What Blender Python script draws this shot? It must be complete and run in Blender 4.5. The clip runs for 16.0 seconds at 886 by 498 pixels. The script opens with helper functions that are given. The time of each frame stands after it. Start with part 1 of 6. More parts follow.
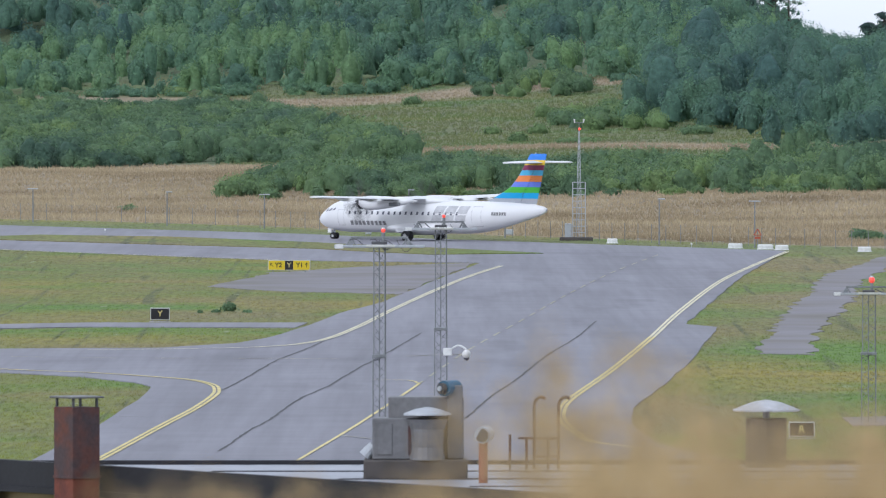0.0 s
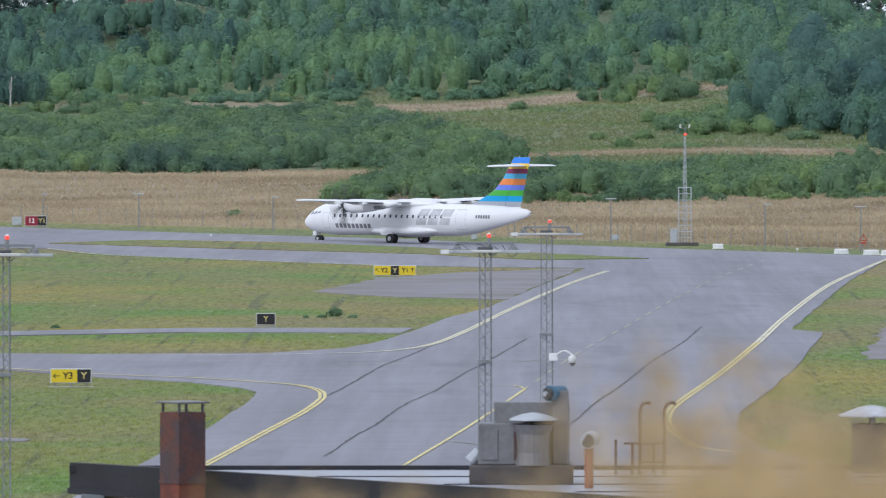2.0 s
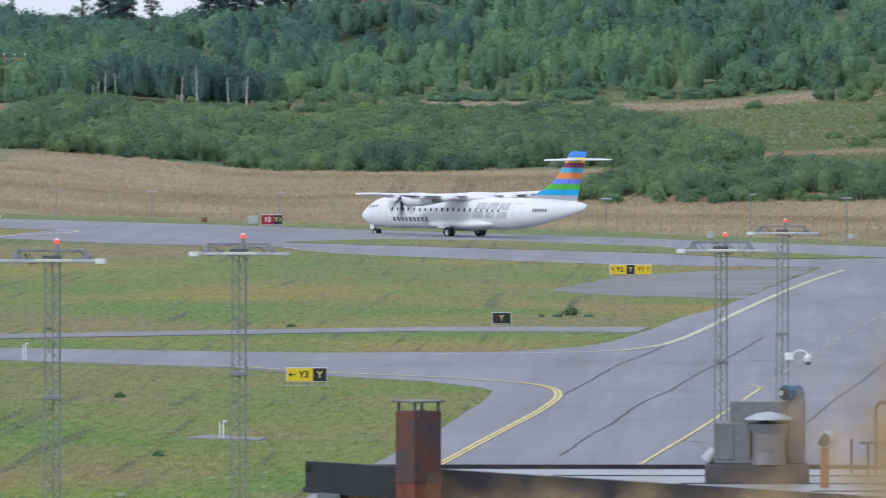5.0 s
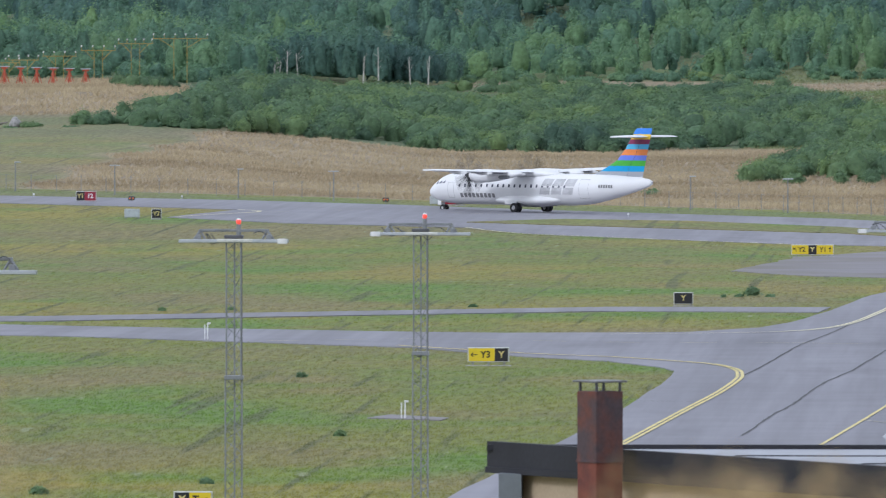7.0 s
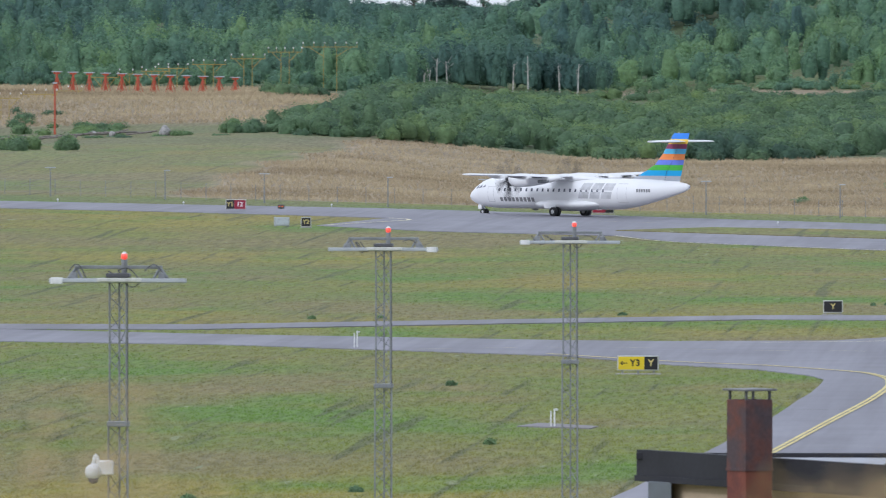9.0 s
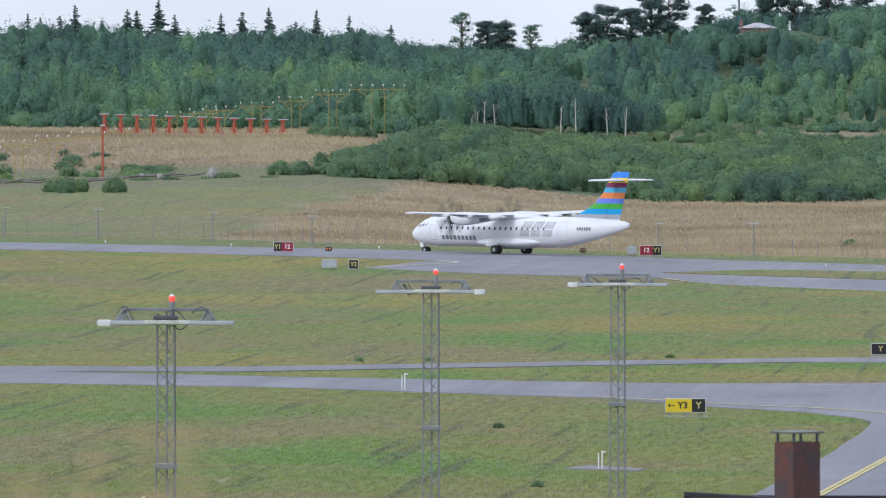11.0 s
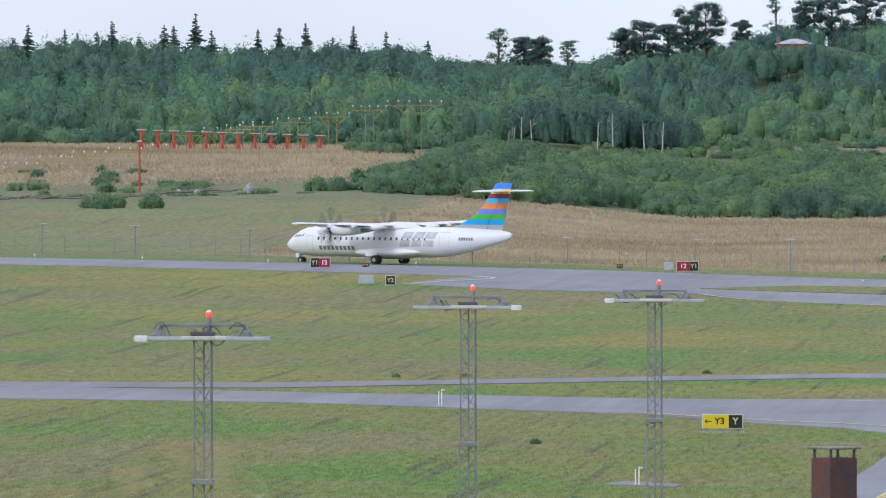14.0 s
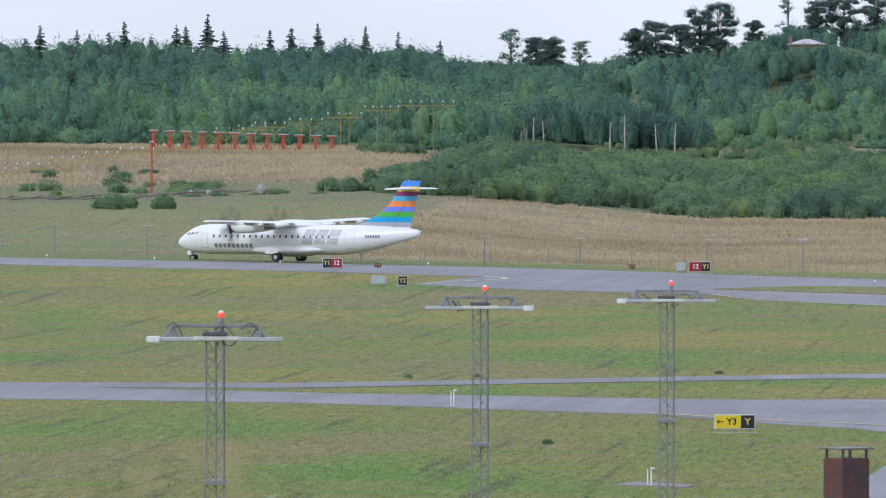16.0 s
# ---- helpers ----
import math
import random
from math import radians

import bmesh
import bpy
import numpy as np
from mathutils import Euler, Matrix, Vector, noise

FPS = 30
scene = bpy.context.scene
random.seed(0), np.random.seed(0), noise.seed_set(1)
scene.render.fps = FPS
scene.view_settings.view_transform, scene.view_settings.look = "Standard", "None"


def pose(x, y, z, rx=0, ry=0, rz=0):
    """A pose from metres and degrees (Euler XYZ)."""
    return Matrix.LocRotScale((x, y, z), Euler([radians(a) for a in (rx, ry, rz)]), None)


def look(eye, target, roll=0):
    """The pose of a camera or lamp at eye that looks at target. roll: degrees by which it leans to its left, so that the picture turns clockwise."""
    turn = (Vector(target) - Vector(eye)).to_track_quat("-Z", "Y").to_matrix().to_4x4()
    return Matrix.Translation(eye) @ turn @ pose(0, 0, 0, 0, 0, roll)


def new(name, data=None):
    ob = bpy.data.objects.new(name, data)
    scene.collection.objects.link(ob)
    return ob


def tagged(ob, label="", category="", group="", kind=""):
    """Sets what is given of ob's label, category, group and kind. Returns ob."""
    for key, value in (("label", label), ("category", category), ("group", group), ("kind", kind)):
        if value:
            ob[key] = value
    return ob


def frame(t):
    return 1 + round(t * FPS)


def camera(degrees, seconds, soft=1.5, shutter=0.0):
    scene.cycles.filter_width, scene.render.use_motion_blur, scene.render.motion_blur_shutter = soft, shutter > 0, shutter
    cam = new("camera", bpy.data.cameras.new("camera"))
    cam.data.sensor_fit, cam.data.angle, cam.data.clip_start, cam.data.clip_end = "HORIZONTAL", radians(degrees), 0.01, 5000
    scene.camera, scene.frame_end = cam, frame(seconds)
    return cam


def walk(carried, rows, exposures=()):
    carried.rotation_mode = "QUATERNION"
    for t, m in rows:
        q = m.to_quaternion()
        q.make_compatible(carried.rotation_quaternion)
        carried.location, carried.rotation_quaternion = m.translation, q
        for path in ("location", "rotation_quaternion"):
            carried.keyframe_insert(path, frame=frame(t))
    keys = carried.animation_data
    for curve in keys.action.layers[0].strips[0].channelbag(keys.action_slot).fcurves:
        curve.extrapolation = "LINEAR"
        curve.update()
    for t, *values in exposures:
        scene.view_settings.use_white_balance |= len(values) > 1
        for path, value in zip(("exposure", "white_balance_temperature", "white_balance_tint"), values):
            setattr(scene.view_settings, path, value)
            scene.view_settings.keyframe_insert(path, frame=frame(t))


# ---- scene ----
cam = camera(2 * math.degrees(math.atan(784 / 20000)), 16.0, soft=1.1, shutter=0.5)
cam.data.dof.use_dof, cam.data.dof.focus_distance, cam.data.dof.aperture_fstop = True, 1030.0, 15.0
EYE = Vector((0.0, 0.0, 17.5))
# seconds, yaw to the left, pitch, roll: one standpoint on a hillside, panned by hand
TURNS = [
    (0, 0.0000, -1.0571, 0.007),
    (0.5, 0.0359, -1.0137, -0.001),
    (1, 0.2459, -1.0089, -0.004),
    (1.5, 0.3254, -1.0103, -0.018),
    (2, 0.5364, -1.0302, 0.014),
    (2.5, 0.6246, -1.0252, 0.010),
    (3, 0.6674, -0.9955, 0.005),
    (3.5, 0.8011, -1.0376, 0.011),
    (4, 1.0772, -1.0328, 0.005),
    (6.5, 2.5040, -1.0646, -0.021),
    (7, 2.6535, -1.1363, -0.014),
    (7.5, 2.9052, -1.1645, 0.000),
    (8, 3.1956, -1.1562, -0.008),
    (8.5, 3.2855, -1.1021, 0.009),
    (9, 3.4118, -1.0943, -0.003),
    (9.2, 3.4904, -1.0937, 0.002),
    (11.3, 3.7104, -0.8672, 0.008),
    (11.5, 3.7602, -0.8766, 0.020),
    (12, 3.7993, -0.8317, -0.011),
    (12.5, 3.8799, -0.8368, 0.005),
    (13, 3.8448, -0.7974, -0.004),
    (13.5, 3.8405, -0.7974, -0.004),
    (14, 3.8403, -0.7992, -0.009),
    (14.5, 3.8403, -0.8059, -0.003),
    (15, 3.8403, -0.8051, -0.002),
    (15.5, 3.8594, -0.8220, 0.005),
    (16, 3.9020, -0.7971, 0.001),
]
walk(cam, [(t, pose(*EYE, 90 + pitch, 0, yaw) @ pose(0, 0, 0, 0, 0, -roll)) for t, yaw, pitch, roll in TURNS])

# ---- light: bright hazy evening sky, soft sun ----
world = bpy.data.worlds.new("sky")
scene.world = world
world.use_nodes = True
wn, wl = world.node_tree.nodes, world.node_tree.links
sky = wn.new("ShaderNodeTexSky")
sky.sky_type, sky.sun_disc = "NISHITA", False
sky.sun_elevation, sky.sun_rotation = radians(30), radians(224)
sky.air_density, sky.dust_density = 1.0, 3.0
coords = wn.new("ShaderNodeTexCoord")
stretch = wn.new("ShaderNodeMapping")
stretch.inputs["Scale"].default_value = (1, 1, 3.5)
wl.new(coords.outputs["Generated"], stretch.inputs[0])
veil = wn.new("ShaderNodeTexNoise")
veil.inputs["Scale"].default_value, veil.inputs["Detail"].default_value = 3.0, 6
wl.new(stretch.outputs[0], veil.inputs[0])
spread = wn.new("ShaderNodeMapRange")
spread.inputs[1].default_value, spread.inputs[2].default_value, spread.inputs[3].default_value = 0.3, 0.62, 0.62
wl.new(veil.outputs[0], spread.inputs[0])
clouds = wn.new("ShaderNodeMix")
clouds.data_type = "RGBA"
wl.new(spread.outputs[0], clouds.inputs[0])
wl.new(sky.outputs[0], clouds.inputs[6])
clouds.inputs[7].default_value = (8.8, 8.75, 8.8, 1)
wl.new(clouds.outputs[2], wn["Background"].inputs[0])
wn["Background"].inputs[1].default_value = 0.14
sun = new("sun", bpy.data.lights.new("sun", "SUN"))
sun.data.energy, sun.data.angle, sun.data.color = 1.5, radians(12), (1.0, 0.96, 0.93)
sun.matrix_world = look((0, 0, 0), (0.6, 0.62, -0.5))
scene.view_settings.exposure = -0.26
scene.view_settings.use_white_balance = True
scene.view_settings.white_balance_temperature = 5630

# ---- materials ----
MATS = {}


def material(name, colour, rough=0.6, metal=0.0, vary=0.12, scale=3.0, fine=40.0, bump=0.0, second=None, island=0.0, emit=0.0, objrand=0.0):
    """A surface with two scales of variation; second is a stain colour."""
    if name in MATS:
        return MATS[name]
    m = bpy.data.materials.new(name)
    m.use_nodes = True
    n, l = m.node_tree.nodes, m.node_tree.links
    b = n["Principled BSDF"]
    b.inputs["Roughness"].default_value, b.inputs["Metallic"].default_value = rough, metal
    geo = n.new("ShaderNodeTexCoord")
    big = n.new("ShaderNodeTexNoise")
    big.inputs["Scale"].default_value, big.inputs["Detail"].default_value = scale, 5
    small = n.new("ShaderNodeTexNoise")
    small.inputs["Scale"].default_value, small.inputs["Detail"].default_value = fine, 3
    for t in (big, small):
        l.new(geo.outputs["Object"], t.inputs["Vector"])
    mix = n.new("ShaderNodeMix")
    mix.data_type = "RGBA"
    mix.inputs[6].default_value = (*colour, 1)
    mix.inputs[7].default_value = (*(second or [c * (1 - 2 * vary) for c in colour]), 1)
    ramp = n.new("ShaderNodeMapRange")
    ramp.inputs[1].default_value, ramp.inputs[2].default_value = 0.42, 0.68
    l.new(big.outputs[0], ramp.inputs[0])
    l.new(ramp.outputs[0], mix.inputs[0])
    hsv = n.new("ShaderNodeHueSaturation")
    val = n.new("ShaderNodeMapRange")
    val.inputs[1].default_value, val.inputs[2].default_value = 0.3, 0.7
    val.inputs[3].default_value, val.inputs[4].default_value = 1 - vary, 1 + vary
    l.new(small.outputs[0], val.inputs[0])
    l.new(mix.outputs[2], hsv.inputs["Color"])
    last = val.outputs[0]
    if island or objrand:
        if island:
            src = n.new("ShaderNodeNewGeometry").outputs["Random Per Island"]
        else:
            src = n.new("ShaderNodeObjectInfo").outputs["Random"]
        rr = n.new("ShaderNodeMapRange")
        rr.inputs[3].default_value, rr.inputs[4].default_value = 1 - (island or objrand), 1 + (island or objrand)
        l.new(src, rr.inputs[0])
        mul = n.new("ShaderNodeMath")
        mul.operation = "MULTIPLY"
        l.new(last, mul.inputs[0])
        l.new(rr.outputs[0], mul.inputs[1])
        last = mul.outputs[0]
    l.new(last, hsv.inputs["Value"])
    l.new(hsv.outputs[0], b.inputs["Base Color"])
    if bump:
        bp = n.new("ShaderNodeBump")
        bp.inputs["Strength"].default_value = bump
        l.new(small.outputs[0], bp.inputs["Height"])
        l.new(bp.outputs[0], b.inputs["Normal"])
    if emit:
        b.inputs["Emission Color"].default_value = (*colour, 1)
        b.inputs["Emission Strength"].default_value = emit
    MATS[name] = m
    return m


WHITE = material("white_paint", (0.76, 0.76, 0.77), 0.35, vary=0.02, scale=0.5)
DARK_LETTER = material("dark_lettering", (0.2, 0.2, 0.21), 0.4, vary=0.03)
GLASS_DARK = material("dark_window", (0.1, 0.105, 0.14), 0.15, vary=0.1)
RUBBER = material("tyre_rubber", (0.025, 0.025, 0.028), 0.8, vary=0.15)
HUB = material("wheel_hub", (0.5, 0.5, 0.5), 0.45, 0.3)
BLADE = material("propeller_blade", (0.05, 0.05, 0.055), 0.5)
STEEL = material("galvanised_steel", (0.24, 0.25, 0.26), 0.5, 0.35, vary=0.12, scale=2, fine=20)
LIGHT_METAL = material("aluminium_box", (0.42, 0.44, 0.47), 0.5, 0.1, vary=0.08)
DARK_METAL = material("dark_steel", (0.1, 0.1, 0.11), 0.5, 0.3)
RED_LAMP = material("red_lamp", (0.95, 0.09, 0.06), 0.3, emit=0.7, vary=0.02)
BLACK_SIGN = material("black_sign_face", (0.012, 0.012, 0.016), 0.4)
YELLOW_SIGN = material("yellow_sign_face", (0.66, 0.5, 0.01), 0.4, vary=0.03)
RED_SIGN = material("red_sign_face", (0.26, 0.012, 0.035), 0.4, vary=0.04)
SIGN_EDGE = material("sign_frame", (0.55, 0.55, 0.52), 0.5)
RUST = material("rusty_sheet", (0.062, 0.042, 0.048), 0.75, 0.0, vary=0.15, scale=2.2, fine=14, second=(0.125, 0.04, 0.026), bump=0.1)
RUST_LOW = material("rusty_sheet_red", (0.16, 0.045, 0.028), 0.75, vary=0.15, scale=2.5, fine=14, second=(0.1, 0.03, 0.026), bump=0.1)
ROOF_FELT = material("black_roof_felt", (0.02, 0.02, 0.027), 0.75, vary=0.15, scale=1, fine=12)
ROOF_GREY = material("grey_roof_felt", (0.33, 0.34, 0.38), 0.45, vary=0.1, scale=0.6, fine=6)
WALL = material("sand_render", (0.42, 0.33, 0.23), 0.9, vary=0.06, scale=0.8, fine=15)
PILASTER = material("grey_sheet", (0.16, 0.18, 0.2), 0.6, vary=0.06)
DUCT = material("grey_sheet_metal", (0.19, 0.188, 0.195), 0.55, 0.3, vary=0.12, scale=1.2, fine=9)
BLUE_MOTOR = material("blue_motor", (0.035, 0.12, 0.2), 0.5, vary=0.12)
PLINTH = material("felt_plinth", (0.085, 0.075, 0.07), 0.85, vary=0.15)
RED_POST = material("rusty_orange_post", (0.27, 0.095, 0.055), 0.7, vary=0.12)
YELLOW_PAINT = material("yellow_marking", (0.68, 0.58, 0.25), 0.7, vary=0.12, scale=0.6, fine=3)
PALE_PAINT = material("worn_marking", (0.42, 0.4, 0.3), 0.8, vary=0.2, scale=0.5, fine=2)
CREAM_PAINT = material("pale_yellow_marking", (0.72, 0.67, 0.48), 0.7, vary=0.1, scale=0.6, fine=3)
TAR = material("tar_seal", (0.03, 0.03, 0.034), 0.6, vary=0.2)
TIMBER_GREY = material("weathered_timber", (0.2, 0.18, 0.16), 0.9, vary=0.2)
BARK = material("bark", (0.09, 0.07, 0.055), 0.9, vary=0.2)
BIRCH = material("birch_bark", (0.5, 0.48, 0.44), 0.9, vary=0.2)
ORANGE_STEEL = material("orange_steel", (0.42, 0.085, 0.04), 0.6, vary=0.08)
YELLOW_STEEL = material("ochre_steel", (0.36, 0.27, 0.07), 0.6, vary=0.08)
ROCK = material("grey_rock", (0.34, 0.33, 0.32), 0.9, vary=0.2)
BLOCK_WHITE = material("white_block", (0.72, 0.72, 0.72), 0.7, vary=0.1)
HOUSE_RED = material("red_render", (0.27, 0.13, 0.12), 0.85, vary=0.08)
HOUSE_ROOF = material("pale_roof_sheet", (0.5, 0.45, 0.5), 0.5, vary=0.08)


def leaf_material(name, pale, mid, dark, patch=0.05, fine=0.9):
    """Foliage: each tree has its own tone from a sunlit to a bluish shaded tint, broken up by patches and by single
    sprays.
    """
    m = bpy.data.materials.new(name)
    m.use_nodes = True
    n, l = m.node_tree.nodes, m.node_tree.links
    b = n["Principled BSDF"]
    b.inputs["Roughness"].default_value = 0.65
    geo = n.new("ShaderNodeTexCoord")
    tone = n.new("ShaderNodeAttribute")
    tone.attribute_name = "tone"
    big = n.new("ShaderNodeTexNoise")
    big.inputs["Scale"].default_value, big.inputs["Detail"].default_value = patch, 3
    small = n.new("ShaderNodeTexNoise")
    small.inputs["Scale"].default_value, small.inputs["Detail"].default_value = fine, 3
    for t in (big, small):
        l.new(geo.outputs["Object"], t.inputs["Vector"])
    add = n.new("ShaderNodeMath")
    add.operation = "MULTIPLY_ADD"
    add.inputs[1].default_value, add.inputs[2].default_value = 1.1, -0.55
    l.new(big.outputs[0], add.inputs[0])
    both = n.new("ShaderNodeMath")
    l.new(tone.outputs["Fac"], both.inputs[0])
    l.new(add.outputs[0], both.inputs[1])
    cr = n.new("ShaderNodeValToRGB")
    cr.color_ramp.elements[0].color, cr.color_ramp.elements[1].color = (*dark, 1), (*pale, 1)
    cr.color_ramp.elements.new(0.5).color = (*mid, 1)
    l.new(both.outputs[0], cr.inputs[0])
    hsv = n.new("ShaderNodeHueSaturation")
    isl = n.new("ShaderNodeNewGeometry")
    va = n.new("ShaderNodeMapRange")
    va.inputs[1].default_value, va.inputs[2].default_value, va.inputs[3].default_value, va.inputs[4].default_value = 0.3, 0.7, 0.76, 1.24
    l.new(small.outputs[0], va.inputs[0])
    vb = n.new("ShaderNodeMapRange")
    vb.inputs[3].default_value, vb.inputs[4].default_value = 0.86, 1.14
    l.new(isl.outputs["Random Per Island"], vb.inputs[0])
    mul = n.new("ShaderNodeMath")
    mul.operation = "MULTIPLY"
    l.new(va.outputs[0], mul.inputs[0])
    l.new(vb.outputs[0], mul.inputs[1])
    l.new(mul.outputs[0], hsv.inputs["Value"])
    l.new(cr.outputs[0], hsv.inputs["Color"])
    l.new(hsv.outputs[0], b.inputs["Base Color"])
    return m


# Distance haze is in these greens; dark ends carry bluish shade, pale ends sunlight.
LEAF = leaf_material("hazed_broad_leaves", (0.205, 0.325, 0.145), (0.135, 0.24, 0.155), (0.08, 0.15, 0.135), 0.03, 1.5)
LEAF_BUSH = leaf_material("hazed_bush_leaves", (0.235, 0.33, 0.115), (0.145, 0.23, 0.118), (0.08, 0.142, 0.1), 0.05, 1.7)
LEAF_DARK = leaf_material("hazed_needles", (0.11, 0.165, 0.135), (0.085, 0.135, 0.12), (0.06, 0.1, 0.1), 0.1, 1.0)


def see_through(m, share):
    """Lets light pass through thin leaves."""
    n, l = m.node_tree.nodes, m.node_tree.links
    b = n["Principled BSDF"]
    b.inputs["Specular IOR Level"].default_value = 0.2
    t = n.new("ShaderNodeBsdfTranslucent")
    l.new(b.inputs["Base Color"].links[0].from_socket, t.inputs[0])
    mx = n.new("ShaderNodeMixShader")
    mx.inputs[0].default_value = share
    l.new(b.outputs[0], mx.inputs[1])
    l.new(t.outputs[0], mx.inputs[2])
    l.new(mx.outputs[0], n["Material Output"].inputs[0])


PLUME = material("grass_plumes", (0.58, 0.44, 0.24), 0.8, vary=0.12, scale=3, fine=20, island=0.15)
see_through(PLUME, 0.5)
for leafy in (LEAF, LEAF_BUSH, LEAF_DARK):
    see_through(leafy, 0.36)
DRY_BLADE = material("dry_grass_blades", (0.41, 0.335, 0.21), 0.8, vary=0.14, scale=0.022, fine=0.12, second=(0.26, 0.205, 0.125), island=0.2)


def asphalt(name, colour):
    """Asphalt laid in long lanes, with paler and darker strips along them and small stains."""
    m = material(name, colour, 0.75, vary=0.05, scale=0.02, fine=0.25, second=[c * 0.86 for c in colour])
    n, l = m.node_tree.nodes, m.node_tree.links
    old = n["Principled BSDF"].inputs["Base Color"].links[0].from_socket
    geo = n.new("ShaderNodeTexCoord")
    value = None
    for scale, rot, lo, hi, amount in (((0.35, 0.006, 1), 0.04, 0.4, 0.62, 0.13), ((1.6, 0.03, 1), 0.04, 0.35, 0.7, 0.1), ((0.2, 0.03, 1), 0.5, 0.56, 0.72, 0.16)):
        mp = n.new("ShaderNodeMapping")
        mp.inputs["Scale"].default_value, mp.inputs["Rotation"].default_value = scale, (0, 0, rot)
        l.new(geo.outputs["Object"], mp.inputs[0])
        t = n.new("ShaderNodeTexNoise")
        t.inputs["Scale"].default_value, t.inputs["Detail"].default_value = 1.0, 4
        l.new(mp.outputs[0], t.inputs[0])
        r = n.new("ShaderNodeMapRange")
        for i, v in enumerate((lo, hi, 1.0 + amount * 0.35, 1.0 - amount)):
            r.inputs[i + 1].default_value = v
        l.new(t.outputs[0], r.inputs[0])
        if value is None:
            value = r.outputs[0]
        else:
            mul = n.new("ShaderNodeMath")
            mul.operation = "MULTIPLY"
            l.new(value, mul.inputs[0])
            l.new(r.outputs[0], mul.inputs[1])
            value = mul.outputs[0]
    hsv = n.new("ShaderNodeHueSaturation")
    l.new(old, hsv.inputs["Color"])
    l.new(value, hsv.inputs["Value"])
    l.new(hsv.outputs[0], n["Principled BSDF"].inputs["Base Color"])
    return m


ASPHALT = asphalt("asphalt", (0.225, 0.22, 0.25))
ASPHALT_OLD = material("old_asphalt", (0.215, 0.2, 0.215), 0.8, vary=0.1, scale=0.1, fine=0.4, second=(0.165, 0.15, 0.135))
CAP_WHITE = material("pale_grey_cap", (0.46, 0.46, 0.48), 0.6, vary=0.12, scale=2, fine=9)

# ---- shape of the land ----


def ramp(v, pairs):
    return np.interp(v, [p[0] for p in pairs], [p[1] for p in pairs])


def beyond(x, y):
    """Metres past the fence line on the far side of the taxiway."""
    return y - np.interp(x, [-420, -200, -110, -60, -17, 26, 60, 260], [1260, 1130, 1080, 1062, 1040, 955, 890, 600])


def rise(x, y):
    """The airfield climbs a little towards its far corner, sloped to fit the view."""
    c = np.clip((y - 840) / 140, 0, 1)
    return 0.019 * np.clip(-x - 9, 0, 160) * c * c * (3 - 2 * c)


def land(x, y):
    """Height of the ground."""
    x, y = np.asarray(x, float), np.asarray(y, float)
    u = beyond(x, y)
    az = x / np.maximum(y, 50)
    w = np.clip((az + 0.078) / 0.035, 0, 1)
    w = w * w * (3 - 2 * w)
    left = ramp(u, [(0, 1.7), (60, 2.0), (150, 2.9), (300, 4.6), (340, 4.9), (420, 8.6), (470, 9.4), (600, 10), (760, 12.0), (950, 16.5), (1150, 20.5), (1800, 21)])
    right = ramp(u, [(0, 0), (60, 0.1), (130, 0.5), (240, 1.2), (440, 3.0), (600, 5.5), (800, 9.5), (1000, 11.5), (1400, 13.5)])
    steep = np.clip((0.032 - az) / 0.008, 0, 1)
    right = right + steep * steep * ramp(u, [(780, 0), (900, 2.0), (1150, 7.0), (1400, 8.0), (1800, 8.0)])
    rolls = 0.5 * np.sin(x * 0.06 + y * 0.012) * np.sin(y * 0.021) * np.clip(u / 200, 0, 1)
    knoll = 8 * np.exp(-((az + 0.012) / 0.03) ** 2) * np.clip((y - 1800) / 300, 0, 1)
    s = np.clip(u / 120, 0, 1)
    s = s * s * (3 - 2 * s)
    knoll = knoll + 7.5 * np.exp(-((az + 0.0356) / 0.008) ** 2 - ((y - 2052) / 45) ** 2)
    far = rise(x, y) * (1 - s) + (left * (1 - w) + right * w + rolls + knoll) * s
    c = np.clip((195 - y) / 178, 0, 1)
    hill = 16.1 * c * c * (3 - 2 * c)
    return np.maximum(far, hill)


def land_at(x, y):
    return float(land(x, y))


def mesh_of(name, verts, faces, mat, smooth=False):
    me = bpy.data.meshes.new(name)
    me.from_pydata([tuple(v) for v in verts], [], [tuple(f) for f in faces])
    if mat:
        me.materials.append(mat)
    me.validate()
    if smooth:
        me.shade_smooth()
    return me


def part(name, bm, mat, parent=None, label="", smooth=False):
    """Links a bmesh (or a mesh) as one object under a thing or a part."""
    if isinstance(bm, bmesh.types.BMesh):
        me = bpy.data.meshes.new(name)
        bmesh.ops.recalc_face_normals(bm, faces=bm.faces)
        bm.to_mesh(me)
        bm.free()
        for one in (mat if isinstance(mat, (list, tuple)) else [mat]):
            me.materials.append(one)
        if smooth:
            me.shade_smooth()
    else:
        me = bm
    ob = new(name, me)
    if parent:
        ob.parent = parent
    if label:
        ob["label"] = label
    return ob


def thing(name, m, label, category, group="", kind=""):
    ob = new(name)
    ob.empty_display_size = 0.1
    ob.matrix_basis = m
    return tagged(ob, label, category, group, kind)


def box(bm, x0, x1, y0, y1, z0, z1, bevel=0.0):
    r = bmesh.ops.create_cube(bm, size=1, matrix=Matrix.Translation(((x0 + x1) / 2, (y0 + y1) / 2, (z0 + z1) / 2)) @ Matrix.Diagonal((abs(x1 - x0), abs(y1 - y0), abs(z1 - z0), 1)))
    if bevel:
        es = list({e for v in r["verts"] for e in v.link_edges})
        bmesh.ops.bevel(bm, geom=es, offset=bevel, segments=1, affect="EDGES")
    return bm


